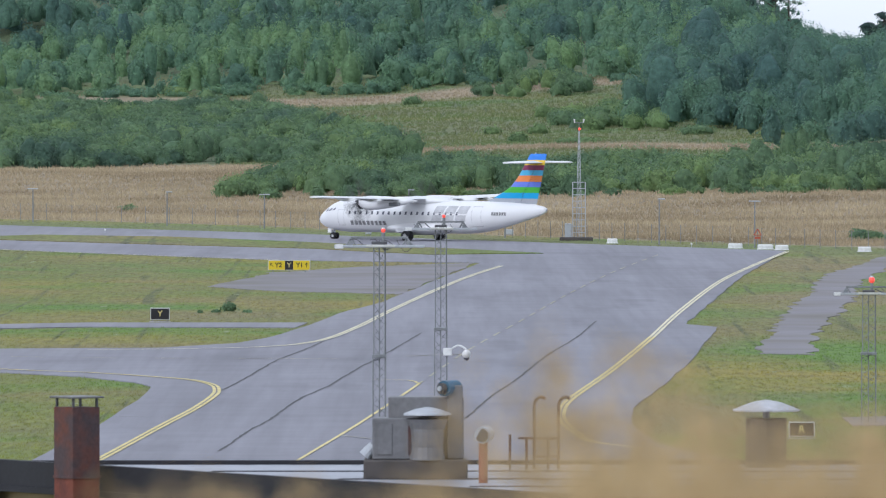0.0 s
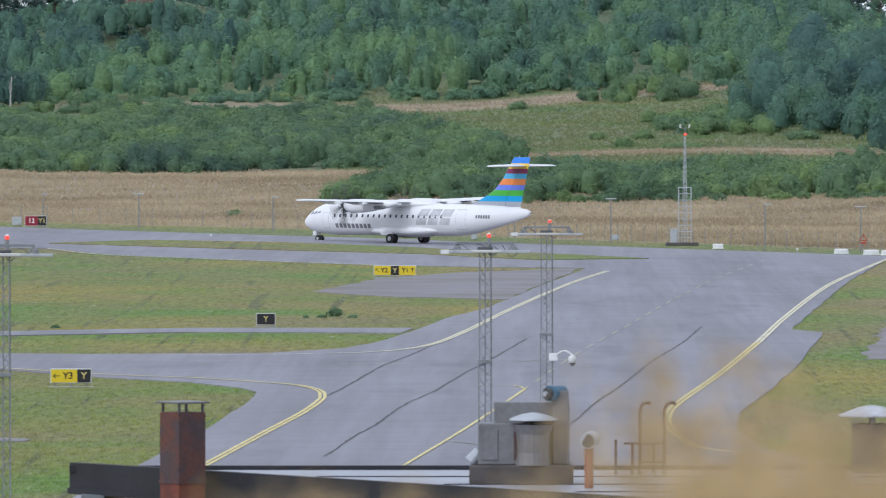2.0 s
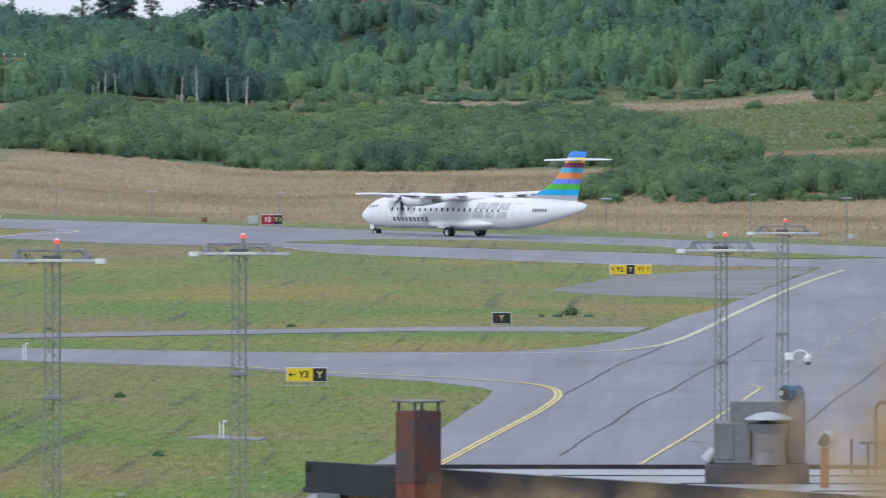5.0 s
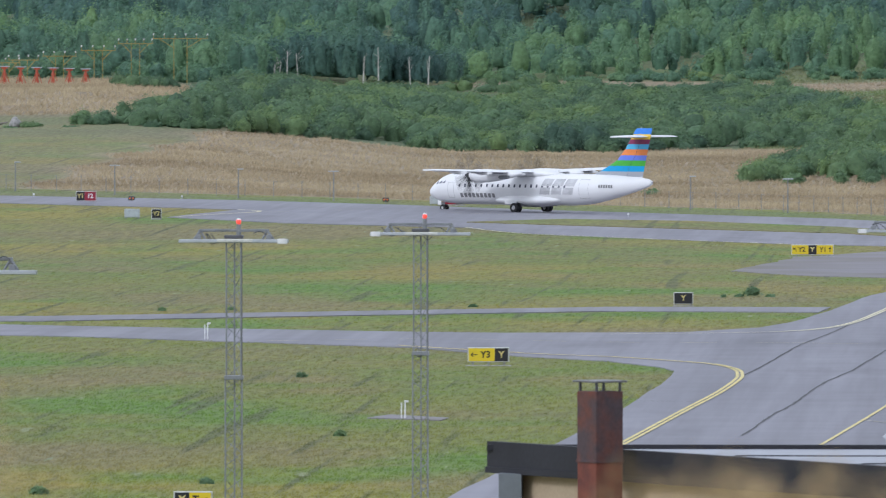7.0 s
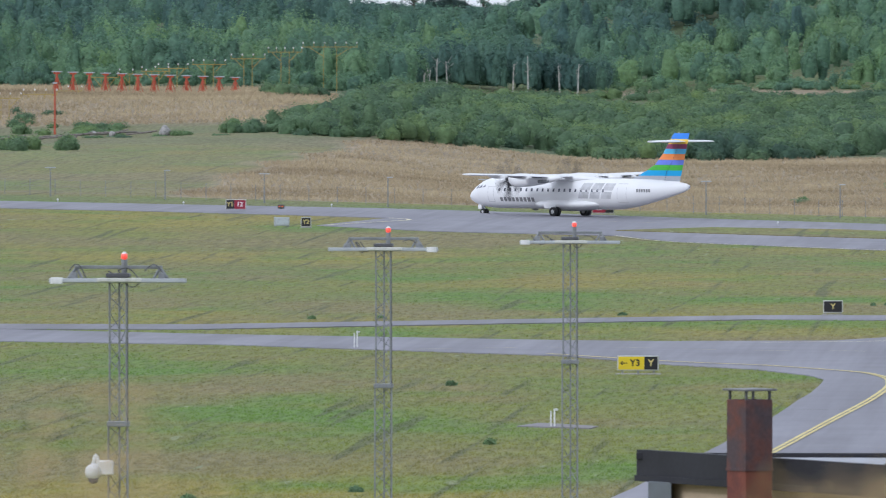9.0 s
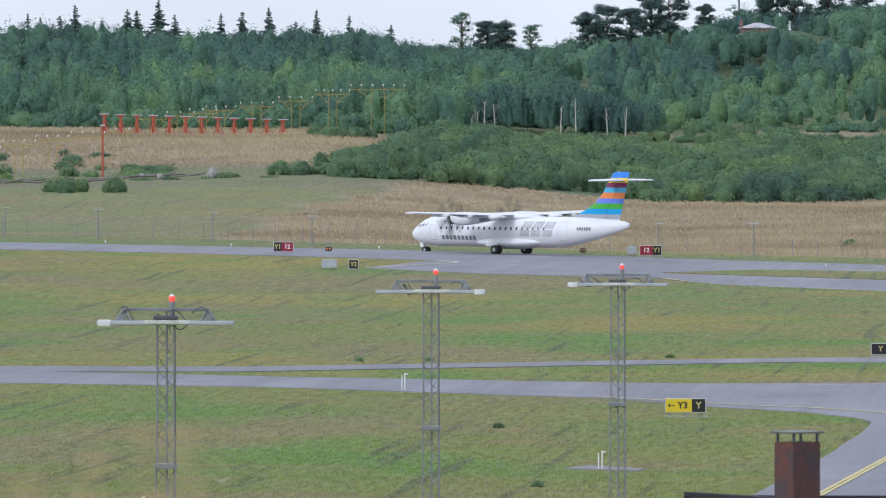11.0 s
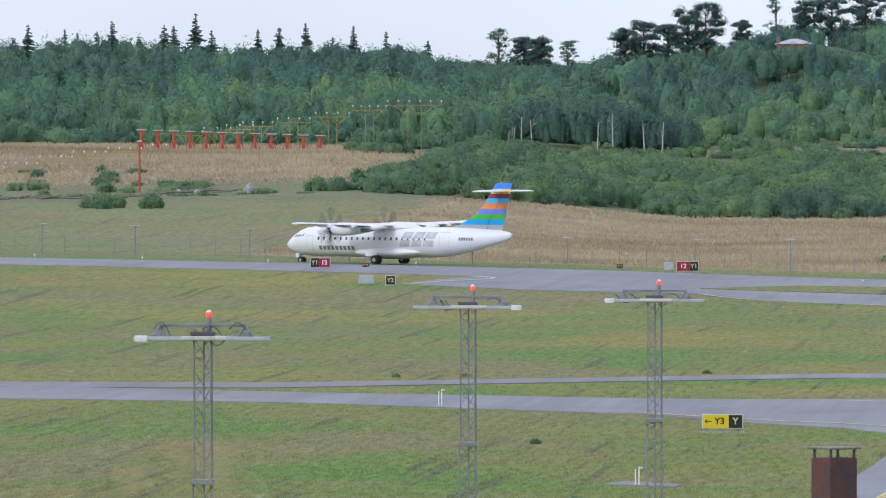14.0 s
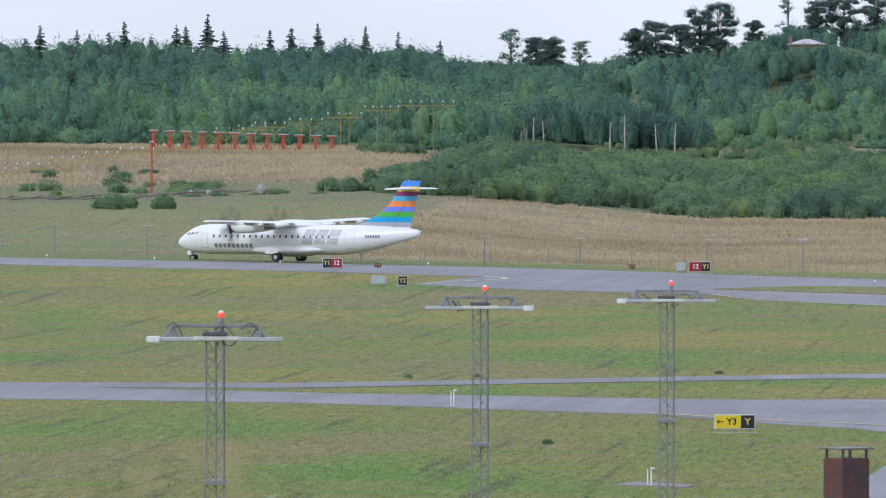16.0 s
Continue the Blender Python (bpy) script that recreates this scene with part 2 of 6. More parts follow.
def boxed(x0, x1, y0, y1, z0, z1, bevel=0.0):
    return box(bmesh.new(), x0, x1, y0, y1, z0, z1, bevel)


def rod(bm, a, b, r0, r1=None, n=6):
    a, b = Vector(a), Vector(b)
    d = b - a
    q = d.to_track_quat("Z", "Y").to_matrix().to_4x4()
    bmesh.ops.create_cone(bm, cap_ends=True, segments=n, radius1=r0, radius2=r0 if r1 is None else r1, depth=d.length, matrix=Matrix.Translation((a + b) / 2) @ q)
    return bm


def rodded(a, b, r0, r1=None, n=6):
    return rod(bmesh.new(), a, b, r0, r1, n)


def loft(bm, rings, cap=True):
    """Skins closed rings of equal count."""
    vs = [[bm.verts.new(p) for p in ring] for ring in rings]
    n = len(rings[0])
    faces = []
    for a, b in zip(vs, vs[1:]):
        for i in range(n):
            faces.append(bm.faces.new((a[i], a[(i + 1) % n], b[(i + 1) % n], b[i])))
    if cap:
        bm.faces.new(vs[0][::-1])
        bm.faces.new(vs[-1])
    return faces


def writing(text, size, mat, parent, m, name="lettering", bold=0.0):
    """Flat raised letters as a mesh."""
    cu = bpy.data.curves.new("t", "FONT")
    cu.body, cu.size, cu.extrude, cu.offset = text, size, 0.004, bold
    cu.align_x, cu.align_y = "CENTER", "CENTER"
    cu.resolution_u = 3
    tmp = bpy.data.objects.new("t", cu)
    scene.collection.objects.link(tmp)
    me = bpy.data.meshes.new_from_object(tmp.evaluated_get(bpy.context.evaluated_depsgraph_get()))
    bpy.data.objects.remove(tmp)
    bpy.data.curves.remove(cu)
    me.materials.clear()
    me.materials.append(mat)
    ob = new(name, me)
    ob.parent, ob.matrix_basis = parent, m
    return ob


# ---- ground: one sheet to the horizon ----


def ground_material():
    """Mown turf with ochre, brown and lush patches; tall dry grass where the ground says so."""
    m = bpy.data.materials.new("grassland")
    m.use_nodes = True
    n, l = m.node_tree.nodes, m.node_tree.links
    b = n["Principled BSDF"]
    b.inputs["Roughness"].default_value = 0.9
    geo = n.new("ShaderNodeTexCoord")

    def noise_at(sx, sy, scale, detail=4, rot=0.0):
        mp = n.new("ShaderNodeMapping")
        mp.inputs["Scale"].default_value = (sx, sy, 1)
        mp.inputs["Rotation"].default_value = (0, 0, rot)
        l.new(geo.outputs["Object"], mp.inputs[0])
        t = n.new("ShaderNodeTexNoise")
        t.inputs["Scale"].default_value, t.inputs["Detail"].default_value = scale, detail
        l.new(mp.outputs[0], t.inputs[0])
        return t.outputs[0]

    def rng(src, a, b2, c=0.0, d=1.0):
        r = n.new("ShaderNodeMapRange")
        for i, v in enumerate((a, b2, c, d)):
            r.inputs[i + 1].default_value = v
        l.new(src, r.inputs[0])
        return r.outputs[0]

    def mix(f, a, c):
        x = n.new("ShaderNodeMix")
        x.data_type = "RGBA"
        l.new(f, x.inputs[0])
        for i, v in ((6, a), (7, c)):
            if isinstance(v, tuple):
                x.inputs[i].default_value = (*v, 1)
            else:
                l.new(v, x.inputs[i])
        return x.outputs[2]

    patches = rng(noise_at(0.11, 0.035, 1.0, 3), 0.4, 0.62)
    swathes = rng(noise_at(0.45, 0.018, 1.0, 3, 0.15), 0.44, 0.64, 0.0, 0.55)
    lines = rng(noise_at(0.9, 0.016, 1.0, 3, 0.15), 0.6, 0.68, 0.0, 0.7)
    cross = rng(noise_at(0.03, 0.06, 1.0, 3), 0.43, 0.62, 0.0, 0.8)
    tufts = rng(noise_at(2.2, 0.22, 1.0, 4), 0.3, 0.7)
    grain = rng(noise_at(9, 1.1, 1.0, 3), 0.3, 0.7)
    lawn = mix(patches, (0.145, 0.195, 0.03), (0.215, 0.192, 0.065))
    lawn = mix(swathes, lawn, (0.16, 0.148, 0.05))
    lawn = mix(cross, lawn, (0.175, 0.195, 0.036))
    ochre = rng(noise_at(0.02, 0.013, 1.0, 3, -0.3), 0.48, 0.64, 0.0, 0.85)
    lawn = mix(ochre, lawn, (0.265, 0.22, 0.042))
    lush = rng(noise_at(0.05, 0.025, 1.0, 3, 0.5), 0.48, 0.62, 0.0, 0.9)
    lawn = mix(lush, lawn, (0.105, 0.2, 0.022))
    worn = rng(noise_at(0.04, 0.018, 1.0, 3, 0.5), 0.5, 0.64, 0.0, 0.85)
    lawn = mix(worn, lawn, (0.205, 0.175, 0.074))
    lawn = mix(lines, lawn, (0.08, 0.09, 0.038))
    weeds = rng(noise_at(1.1, 0.12, 1.0, 2), 0.68, 0.76)
    lawn = mix(weeds, lawn, (0.24, 0.27, 0.14))
    fresh = n.new("ShaderNodeAttribute")
    fresh.attribute_name = "fresh"
    lawn = mix(fresh.outputs["Fac"], lawn, (0.15, 0.18, 0.06))
    dry = mix(patches, (0.33, 0.265, 0.17), (0.24, 0.19, 0.12))
    dry = mix(ochre, dry, (0.27, 0.21, 0.125))
    a1 = n.new("ShaderNodeAttribute")
    a1.attribute_name = "dry"
    deep = n.new("ShaderNodeAttribute")
    deep.attribute_name = "deep_green"
    lawn = mix(deep.outputs["Fac"], lawn, (0.1, 0.135, 0.06))
    both = mix(rng(a1.outputs["Fac"], 0.3, 0.7), lawn, dry)
    hsv = n.new("ShaderNodeHueSaturation")
    l.new(both, hsv.inputs["Color"])
    both_v = n.new("ShaderNodeMath")
    both_v.operation = "MULTIPLY"
    l.new(rng(tufts, 0, 1, 0.7, 1.13), both_v.inputs[0])
    l.new(rng(grain, 0, 1, 0.9, 1.1), both_v.inputs[1])
    l.new(both_v.outputs[0], hsv.inputs["Value"])
    l.new(hsv.outputs[0], b.inputs["Base Color"])
    bp = n.new("ShaderNodeBump")
    bp.inputs["Strength"].default_value, bp.inputs["Distance"].default_value = 0.5, 0.3
    l.new(tufts, bp.inputs["Height"])
    l.new(bp.outputs[0], b.inputs["Normal"])
    return m


def dryness(x, y):
    """Where the tall dry grass grows."""
    u = beyond(x, y)
    az = x / np.maximum(y, 50)
    wob = 14 * np.sin(x * 0.11) + 10 * np.sin(x * 0.047 + 1.3)
    d = np.clip((u - 14) / 8, 0, 1) * np.clip((372 + wob - u) / 24, 0, 1)
    # the mown corner at the far left, short and greener
    mown = np.clip((-0.0795 - az + (u - 60) * 0.00006 + 0.0012 * np.sin(u * 0.1)) / 0.003, 0, 1)
    d = d * (1 - 0.6 * mown)
    berm = np.clip((u - 345) / 20, 0, 1) * np.clip((560 - u) / 40, 0, 1) * np.clip((-0.066 - az) / 0.006, 0, 1)
    strips = np.clip(1.3 - abs(y - 1450 - 10 * np.sin(x * 0.1)) / 22, 0, 1) * (az > -0.002)
    strips = np.maximum(strips, np.clip(1.2 - abs(y - 1780 - 14 * np.sin(x * 0.07)) / 28, 0, 1) * np.clip((az + 0.049) / 0.004, 0, 1))
    hillside = np.clip((150 - y) / 40, 0, 1)
    # thin, worn grass round the old apron
    thin = 0.47 * np.clip((x - 15 - (y - 640) * 0.03) / 3, 0, 1) * np.clip((y - 660) / 40, 0, 1) * np.clip((940 - y) / 20, 0, 1) * (0.78 + 0.22 * np.sin(y * 0.21) * np.sin(x * 0.5))
    return np.maximum.reduce([d, berm, strips, hillside, thin])


def growth(me, x, y):
    """Marks dry, fresh and deep green turf at each point of a mesh."""
    u, az = beyond(x, y), x / np.maximum(y, 50)
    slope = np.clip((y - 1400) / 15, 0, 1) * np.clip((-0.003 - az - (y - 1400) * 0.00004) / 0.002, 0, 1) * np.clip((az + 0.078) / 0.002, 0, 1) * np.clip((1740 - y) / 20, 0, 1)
    # deep green full under woods and slope bushes, partial on meadow and far corner
    deepened = np.maximum.reduce([slope, np.clip((y - 1840) / 20, 0, 1), 0.65 * np.clip((y - 1330) / 30, 0, 1), 0.5 * np.clip((u - 250) / 60, 0, 1) * (az < -0.06), 0.15 * np.clip((u - 15) / 10, 0, 1) * (az < -0.07)])
    for name, value in (("dry", dryness(x, y)), ("fresh", np.clip((u + 24) / 8, 0, 1) * np.clip((14 - u) / 6, 0, 1) * 0.7), ("deep_green", deepened)):
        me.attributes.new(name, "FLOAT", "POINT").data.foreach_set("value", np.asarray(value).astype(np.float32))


GRASSLAND = ground_material()
PAVED = []


def build_ground():
    xs = np.concatenate([np.linspace(-6000, -450, 12), np.arange(-430, 200, 4.0), np.linspace(220, 6000, 12)])
    ys = np.concatenate([np.linspace(-6000, -100, 8), np.arange(-80, 2700, 8.0), np.linspace(2750, 9000, 12)])
    X, Y = np.meshgrid(xs, ys)
    Z = land(X, Y)
    nx, ny = len(xs), len(ys)
    v = np.stack([X.ravel(), Y.ravel(), Z.ravel()], 1)
    i = np.arange(nx * ny).reshape(ny, nx)
    f = np.stack([i[:-1, :-1].ravel(), i[:-1, 1:].ravel(), i[1:, 1:].ravel(), i[1:, :-1].ravel()], 1)
    me = mesh_of("ground", v.tolist(), f.tolist(), GRASSLAND, True)
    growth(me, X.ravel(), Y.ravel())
    tagged(new("ground", me), "green and dry golden airfield grass rising to a wooded hill", "ground", kind="structure")


build_ground()


def slab(name, outline, z, mat, label, category, thick=0.3, kind="structure"):
    """A paved or planted sheet with real edges that follows the lie of the land."""
    from mathutils.geometry import tessellate_polygon
    if mat in (ASPHALT, ASPHALT_OLD):
        PAVED.append(outline)
    tris = tessellate_polygon([[Vector((x, y, 0)) for x, y in outline]])
    bm = bmesh.new()
    vs = [bm.verts.new((x, y, 0)) for x, y in outline]
    for t in tris:
        if len({*t}) == 3:
            bm.faces.new([vs[i] for i in t])
    ys, xs = [o[1] for o in outline], [o[0] for o in outline]
    if max(ys) > 840:
        for k in np.arange(max(840, 8 * (min(ys) // 8)), max(ys), 8):
            bmesh.ops.bisect_plane(bm, geom=bm.verts[:] + bm.edges[:] + bm.faces[:], plane_co=(0, k, 0), plane_no=(0, 1, 0))
        for k in np.arange(4 * (min(xs) // 4), -5, 4):
            bmesh.ops.bisect_plane(bm, geom=bm.verts[:] + bm.edges[:] + bm.faces[:], plane_co=(k, 0, 0), plane_no=(1, 0, 0))
    ext = bmesh.ops.extrude_face_region(bm, geom=bm.faces[:])
    low = {e for e in ext["geom"] if isinstance(e, bmesh.types.BMVert)}
    for v in bm.verts:
        v.co.z = land_at(v.co.x, v.co.y) + z - (thick if v in low else 0)
    ob = part(name, bm, mat)
    return tagged(ob, label, category, kind=kind)


def ragged(outline, seed, step, amp):
    """An outline broken up into short uneven runs, as where turf creeps over old asphalt."""
    r = random.Random(seed)
    out = []
    for (ax, ay), (bx, by) in zip(outline, outline[1:] + outline[:1]):
        k = max(1, int(math.hypot(bx - ax, (by - ay) * 0.3) / step))
        out += [(ax + (bx - ax) * i / k + r.uniform(-amp, amp), ay + (by - ay) * i / k + r.uniform(-amp, amp)) for i in range(k)]
    return out


def curve_points(pts, step=2.0):
    """A smooth line through the points."""
    out = []
    P = [Vector(p) for p in pts]
    P = [2 * P[0] - P[1]] + P + [2 * P[-1] - P[-2]]
    for a, b, c, d in zip(P, P[1:], P[2:], P[3:]):
        k = max(2, int((c - b).length / step))
        for i in range(k):
            t = i / k
            out.append(0.5 * ((2 * b) + (c - a) * t + (2 * a - 5 * b + 4 * c - d) * t * t + (3 * b - a - 3 * c + d) * t ** 3))
    return out + [P[-2]]


def stripe(name, pts, width, z, mat, label, smooth=True, wobble=0.0, dash=None):
    """A painted or sealed line on the pavement."""
    rng = random.Random(name + str(len(pts)) + str(pts[0]))
    line = curve_points(pts) if smooth else [Vector(p) for p in pts]
    if wobble:
        line = [p + Vector((rng.uniform(-wobble, wobble), rng.uniform(-wobble, wobble) * 2)) for p in line]
    v, f = [], []
    for i, p in enumerate(line):
        d = (line[min(i + 1, len(line) - 1)] - line[max(i - 1, 0)]).normalized()
        nrm = Vector((-d.y, d.x)) * width / 2 * (rng.uniform(0.6, 1.3) if wobble else 1)
        v += [(p.x + nrm.x, p.y + nrm.y, z + land_at(p.x, p.y)), (p.x - nrm.x, p.y - nrm.y, z + land_at(p.x, p.y))]
        if i and not (dash and (i // dash) % 2):
            f.append((2 * i - 2, 2 * i - 1, 2 * i + 1, 2 * i))
    ob = new(name, mesh_of(name, v, f, mat))
    return tagged(ob, label, "marking", kind="structure")


def pavements():
    slab("taxiway", ragged([(-137.7, 1065.1), (-113.3, 1051.1), (-90.7, 1050.4), (-68.5, 1051.4), (-52.9, 1043.6), (-39.9, 1032.2), (-12.0, 1015.7), (-4.2, 1001.0), (5.7, 982.0), (28.5, 938.0),
                     (21.9, 832.8), (14.9, 695.2), (16.7, 688.4), (14.4, 635.8), (11.9, 584.6), (9.1, 537.8), (8.6, 515.6), (9.2, 490.2), (10.7, 478.8), (15.9, 443.4), (12.2, 300.0), (-17.0, 300.0),
                     (-19.2, 415.2), (-16.7, 480.0), (-15.6, 515.6), (-14.9, 548.0), (-14.6, 562.0), (-14.8, 570.0), (-15.7, 576.8), (-18.6, 586.6), (-23.3, 594.6), (-30.1, 611.0), (-50.2, 631.8), (-63.8, 638.2), (-110.0, 654.0),
                     (-110.0, 682.0), (-66.4, 664.2), (-51.9, 653.4), (-31.3, 641.8), (-26.0, 640.0), (-16.0, 642.0), (-12.0, 652.0), (-10.3, 664.2), (-8.4, 690.0), (-6.7, 722.6), (-3.9, 755.4), (-2.9, 777.2), (2.9, 887.8),
                     (-12.8, 897.8), (-24.4, 912.5), (-36.3, 927.0), (-41.8, 944.3), (-57.4, 948.5), (-68.0, 961.1), (-64.5, 1001.6), (-74.1, 1007.0), (-87.2, 1011.0), (-109.3, 1014.2), (-137.7, 1018.6)], 3, 2.5, 0.1),
         0.05, ASPHALT, "worn grey asphalt taxiway with yellow edge lines", "taxiway")
    slab("old_pavement", ragged([(-2.9, 778.0), (-5.6, 782.4), (-10.4, 786.0), (-16.6, 802.2), (-12.9, 849.0), (-6.3, 872.4), (2.6, 887.8)], 8, 1.5, 0.3), 0.04, ASPHALT_OLD, "old brownish asphalt beside the taxiway", "pavement")
    slab("verge", [(-42.6, 962.3), (-35.1, 984.3), (-23.9, 986.8), (-10.9, 972.6), (0.8, 945.6), (8.2, 925.4), (-1.1, 920.6), (-10.7, 945.1), (-23.1, 951.3), (-35.0, 958.0)], 0.11, GRASSLAND, "thin green grass strip between two taxiways", "grass", 0.1)
    slab("service_track", [(-110.0, 662.0), (-71.6, 664.0), (-54.3, 664.0), (-38.2, 677.0), (-21.6, 689.0), (-9.0, 687.0), (-8.4, 699.0), (-22.0, 699.2), (-38.8, 686.8), (-55.3, 675.0), (-72.8, 675.8), (-110.0, 678.0)],
         0.06, ASPHALT, "narrow grey asphalt service track in the grass", "road")
    slab("old_apron", ragged([(17.5, 630.0), (20.5, 628.0), (22.3, 675.0), (27.6, 760.0), (29.7, 808.0), (34.0, 868.0), (48.0, 950.0), (44.0, 956.0), (35.8, 914.0), (27.9, 837.0), (25.9, 790.0), (22.8, 739.0), (20.2, 688.0)], 5, 1.1, 0.42),
         0.04, ASPHALT_OLD, "old cracked asphalt patch in the grass", "pavement")
    slab("mast_pad", [(18.5, 523.2), (24.1, 527.2), (24.0, 514.0), (18.6, 511.8)], 0.05, ASPHALT_OLD, "grey concrete pad under a light mast", "pad")
    right = [(28.3, 933.0), (24.0, 876.8), (19.8, 815.4), (15.2, 728.6), (12.2, 664.8), (8.9, 599.6), (6.2, 551.4), (5.5, 532.8), (5.4, 517.0), (5.8, 502.2), (6.5, 490.2), (9.5, 480.0)]
    left = [(4.4, 874.6), (1.9, 836.8), (-0.9, 784.2), (-3.4, 731.6), (-5.3, 688.4), (-7.1, 658.6), (-9.5, 645.2), (-13.0, 640.4), (-20.0, 637.0)]
    low = [(-14.7, 464.0), (-14.2, 476.0), (-12.9, 510.2), (-11.9, 535.2), (-11.4, 554.0), (-11.4, 563.0), (-11.8, 572.2), (-13.1, 580.8), (-15.4, 586.6), (-18.8, 593.6), (-23.5, 599.6), (-31.0, 614.0)]
    for pts, side in ((right[:5], 1), (right[4:], 1), (left, 1), (low, 1)):
        for off in (0, 0.24):
            stripe("edge_line", [(x + off * side, y) for x, y in pts], 0.17, 0.075, CREAM_PAINT if pts[0] in (left[0], right[0]) else YELLOW_PAINT, "double yellow taxiway edge line")
    stripe("centre_line", [(-6.5, 459.8), (-5.4, 482.0), (-3.7, 517.0), (-1.4, 569.4), (-1.3, 575.0), (-1.8, 579.8), (-3.7, 580.8)], 0.16, 0.075, YELLOW_PAINT, "yellow taxiway centre line")
    stripe("centre_line", [(-1.3, 572.2), (1.5, 638.0), (5.0, 706.0), (8.8, 780.8), (13.0, 854.0), (17.9, 925.4)], 0.13, 0.07, PALE_PAINT, "faded taxiway centre line", dash=4)
    stripe("centre_line", [(-9.4, 620.0), (-5.7, 618.8), (-2.0, 624.4), (1.4, 628.8)], 0.3, 0.07, PALE_PAINT, "faded line across the taxiway", dash=3)
    stripe("centre_line", [(-44.0, 618.0), (-30.0, 627.0), (-20.0, 621.0), (-9.4, 620.0)], 0.3, 0.07, PALE_PAINT, "faded taxiway centre line", dash=1)
    stripe("centre_line", [(-62.2, 989.4), (-53.3, 1010.9), (-44.2, 1004.1), (-36.9, 1000.8)], 0.25, 0.07, PALE_PAINT, "faded line on the taxiway", dash=4)
    stripe("stop_mark", [(-4.6, 499.0), (-2.6, 493.0)], 0.14, 0.075, PALE_PAINT, "short worn cross line", smooth=False)
    stripe("edge_line", [(-13.0, 896.6), (-24.4, 911.3), (-36.3, 925.5), (-41.8, 943.1)], 0.22, 0.075, CREAM_PAINT, "faded taxiway edge line")
    stripe("edge_line", [(-67.3, 962.0), (-62.2, 991.2), (-64.5, 999.9)], 0.4, 0.075, CREAM_PAINT, "faded taxiway edge line")
    for pts in ([(-9.5, 480.0), (-8.7, 504.4), (-8.0, 519.4), (-7.0, 549.6), (-5.8, 570.2), (-4.6, 599.6), (-3.3, 626.6), (-1.3, 673.8)],
                [(-11.2, 559.4), (-10.1, 586.6), (-9.1, 615.6), (-7.9, 635.8), (-6.9, 656.0)],
                [(0.4, 511.8), (1.1, 523.2), (2.4, 554.8), (3.7, 579.8), (5.8, 626.6), (7.9, 664.8), (9.5, 702.2)],
                [(-15.3, 524.0), (-12.6, 523.0)], [(8.7, 524.0), (6.6, 526.0), (4.9, 527.0)]):
        stripe("crack", pts, 0.12, 0.065, TAR, "dark tar-sealed joint in the asphalt", wobble=0.04)


pavements()

# ---- aircraft: x forward, y to port, on its main wheels ----


def ellipse_ring(x, cz, ry, rz, n=32, flat=0.0):
    out = []
    for i in range(n):
        a = 2 * math.pi * i / n
        out.append((x, ry * math.cos(a), cz + rz * math.sin(a)))
    return out


def aerofoil(chord, thick, n=9):
    """Closed section, leading edge at 0, running back along -x."""
    up, low = [], []
    for i in range(n):
        t = (1 - math.cos(math.pi * i / (n - 1))) / 2
        h = thick * chord * 2.6 * (0.2969 * math.sqrt(t) - 0.126 * t - 0.3516 * t * t + 0.2843 * t ** 3 - 0.1036 * t ** 4) * 1.9
        up.append((-t * chord, h))
        low.append((-t * chord, -h * 0.55))
    return up + low[-2:0:-1]


FUS = [  # x, centre height, half width, half height
    (12.5, 2.18, 0.03, 0.03), (12.42, 2.18, 0.2, 0.2), (12.2, 2.19, 0.4, 0.42), (11.75, 2.24, 0.68, 0.7), (11.2, 2.32, 0.92, 0.95), (10.6, 2.43, 1.12, 1.17), (9.9, 2.5, 1.28, 1.33), (9.0, 2.52, 1.39, 1.41), (8.0, 2.52, 1.43, 1.42),
    (5.0, 2.52, 1.43, 1.42), (2.0, 2.52, 1.43, 1.42), (-2.0, 2.52, 1.43, 1.42), (-5.0, 2.52, 1.43, 1.42), (-6.5, 2.55, 1.4, 1.4), (-8.0, 2.64, 1.29, 1.3), (-9.5, 2.78, 1.1, 1.14), (-11.0, 2.92, 0.84, 0.94), (-12.5, 3.06, 0.56, 0.7), (-13.6, 3.16, 0.36, 0.5), (-14.3, 3.22, 0.23, 0.34), (-14.67, 3.24, 0.12, 0.18)]


DROP = 0.46
FUS = [(x, cz - DROP, w, h) for x, cz, w, h in FUS]


def fus_at(x):
    xs = [f[0] for f in FUS][::-1]
    return [float(np.interp(x, xs, [f[k] for f in FUS][::-1])) for k in (1, 2, 3)]


def side_point(x, z, out=0.012, port=1):
    """A point on the fuselage skin at that station and height."""
    cz, ry, rz = fus_at(x)
    z -= DROP
    s = max(-1.0, min(1.0, (z - cz) / rz))
    c = math.sqrt(1 - s * s)
    return (x, port * (ry + out) * c, cz + (rz + out) * s)


def skin_patch(bm, corners, out=0.012, port=1, nz=3):
    """A decal or pane that lies on the fuselage side: corners (x, z) round a quad, upright edges curved."""
    (xa, za), (xb, zb), (xc, zc), (xd, zd) = corners
    rows = []
    for i in range(nz + 1):
        t = i / nz
        rows.append((bm.verts.new(side_point(xa + (xd - xa) * t, za + (zd - za) * t, out, port)), bm.verts.new(side_point(xb + (xc - xb) * t, zb + (zc - zb) * t, out, port))))
    for p, q in zip(rows, rows[1:]):
        bm.faces.new((p[0], p[1], q[1], q[0]))


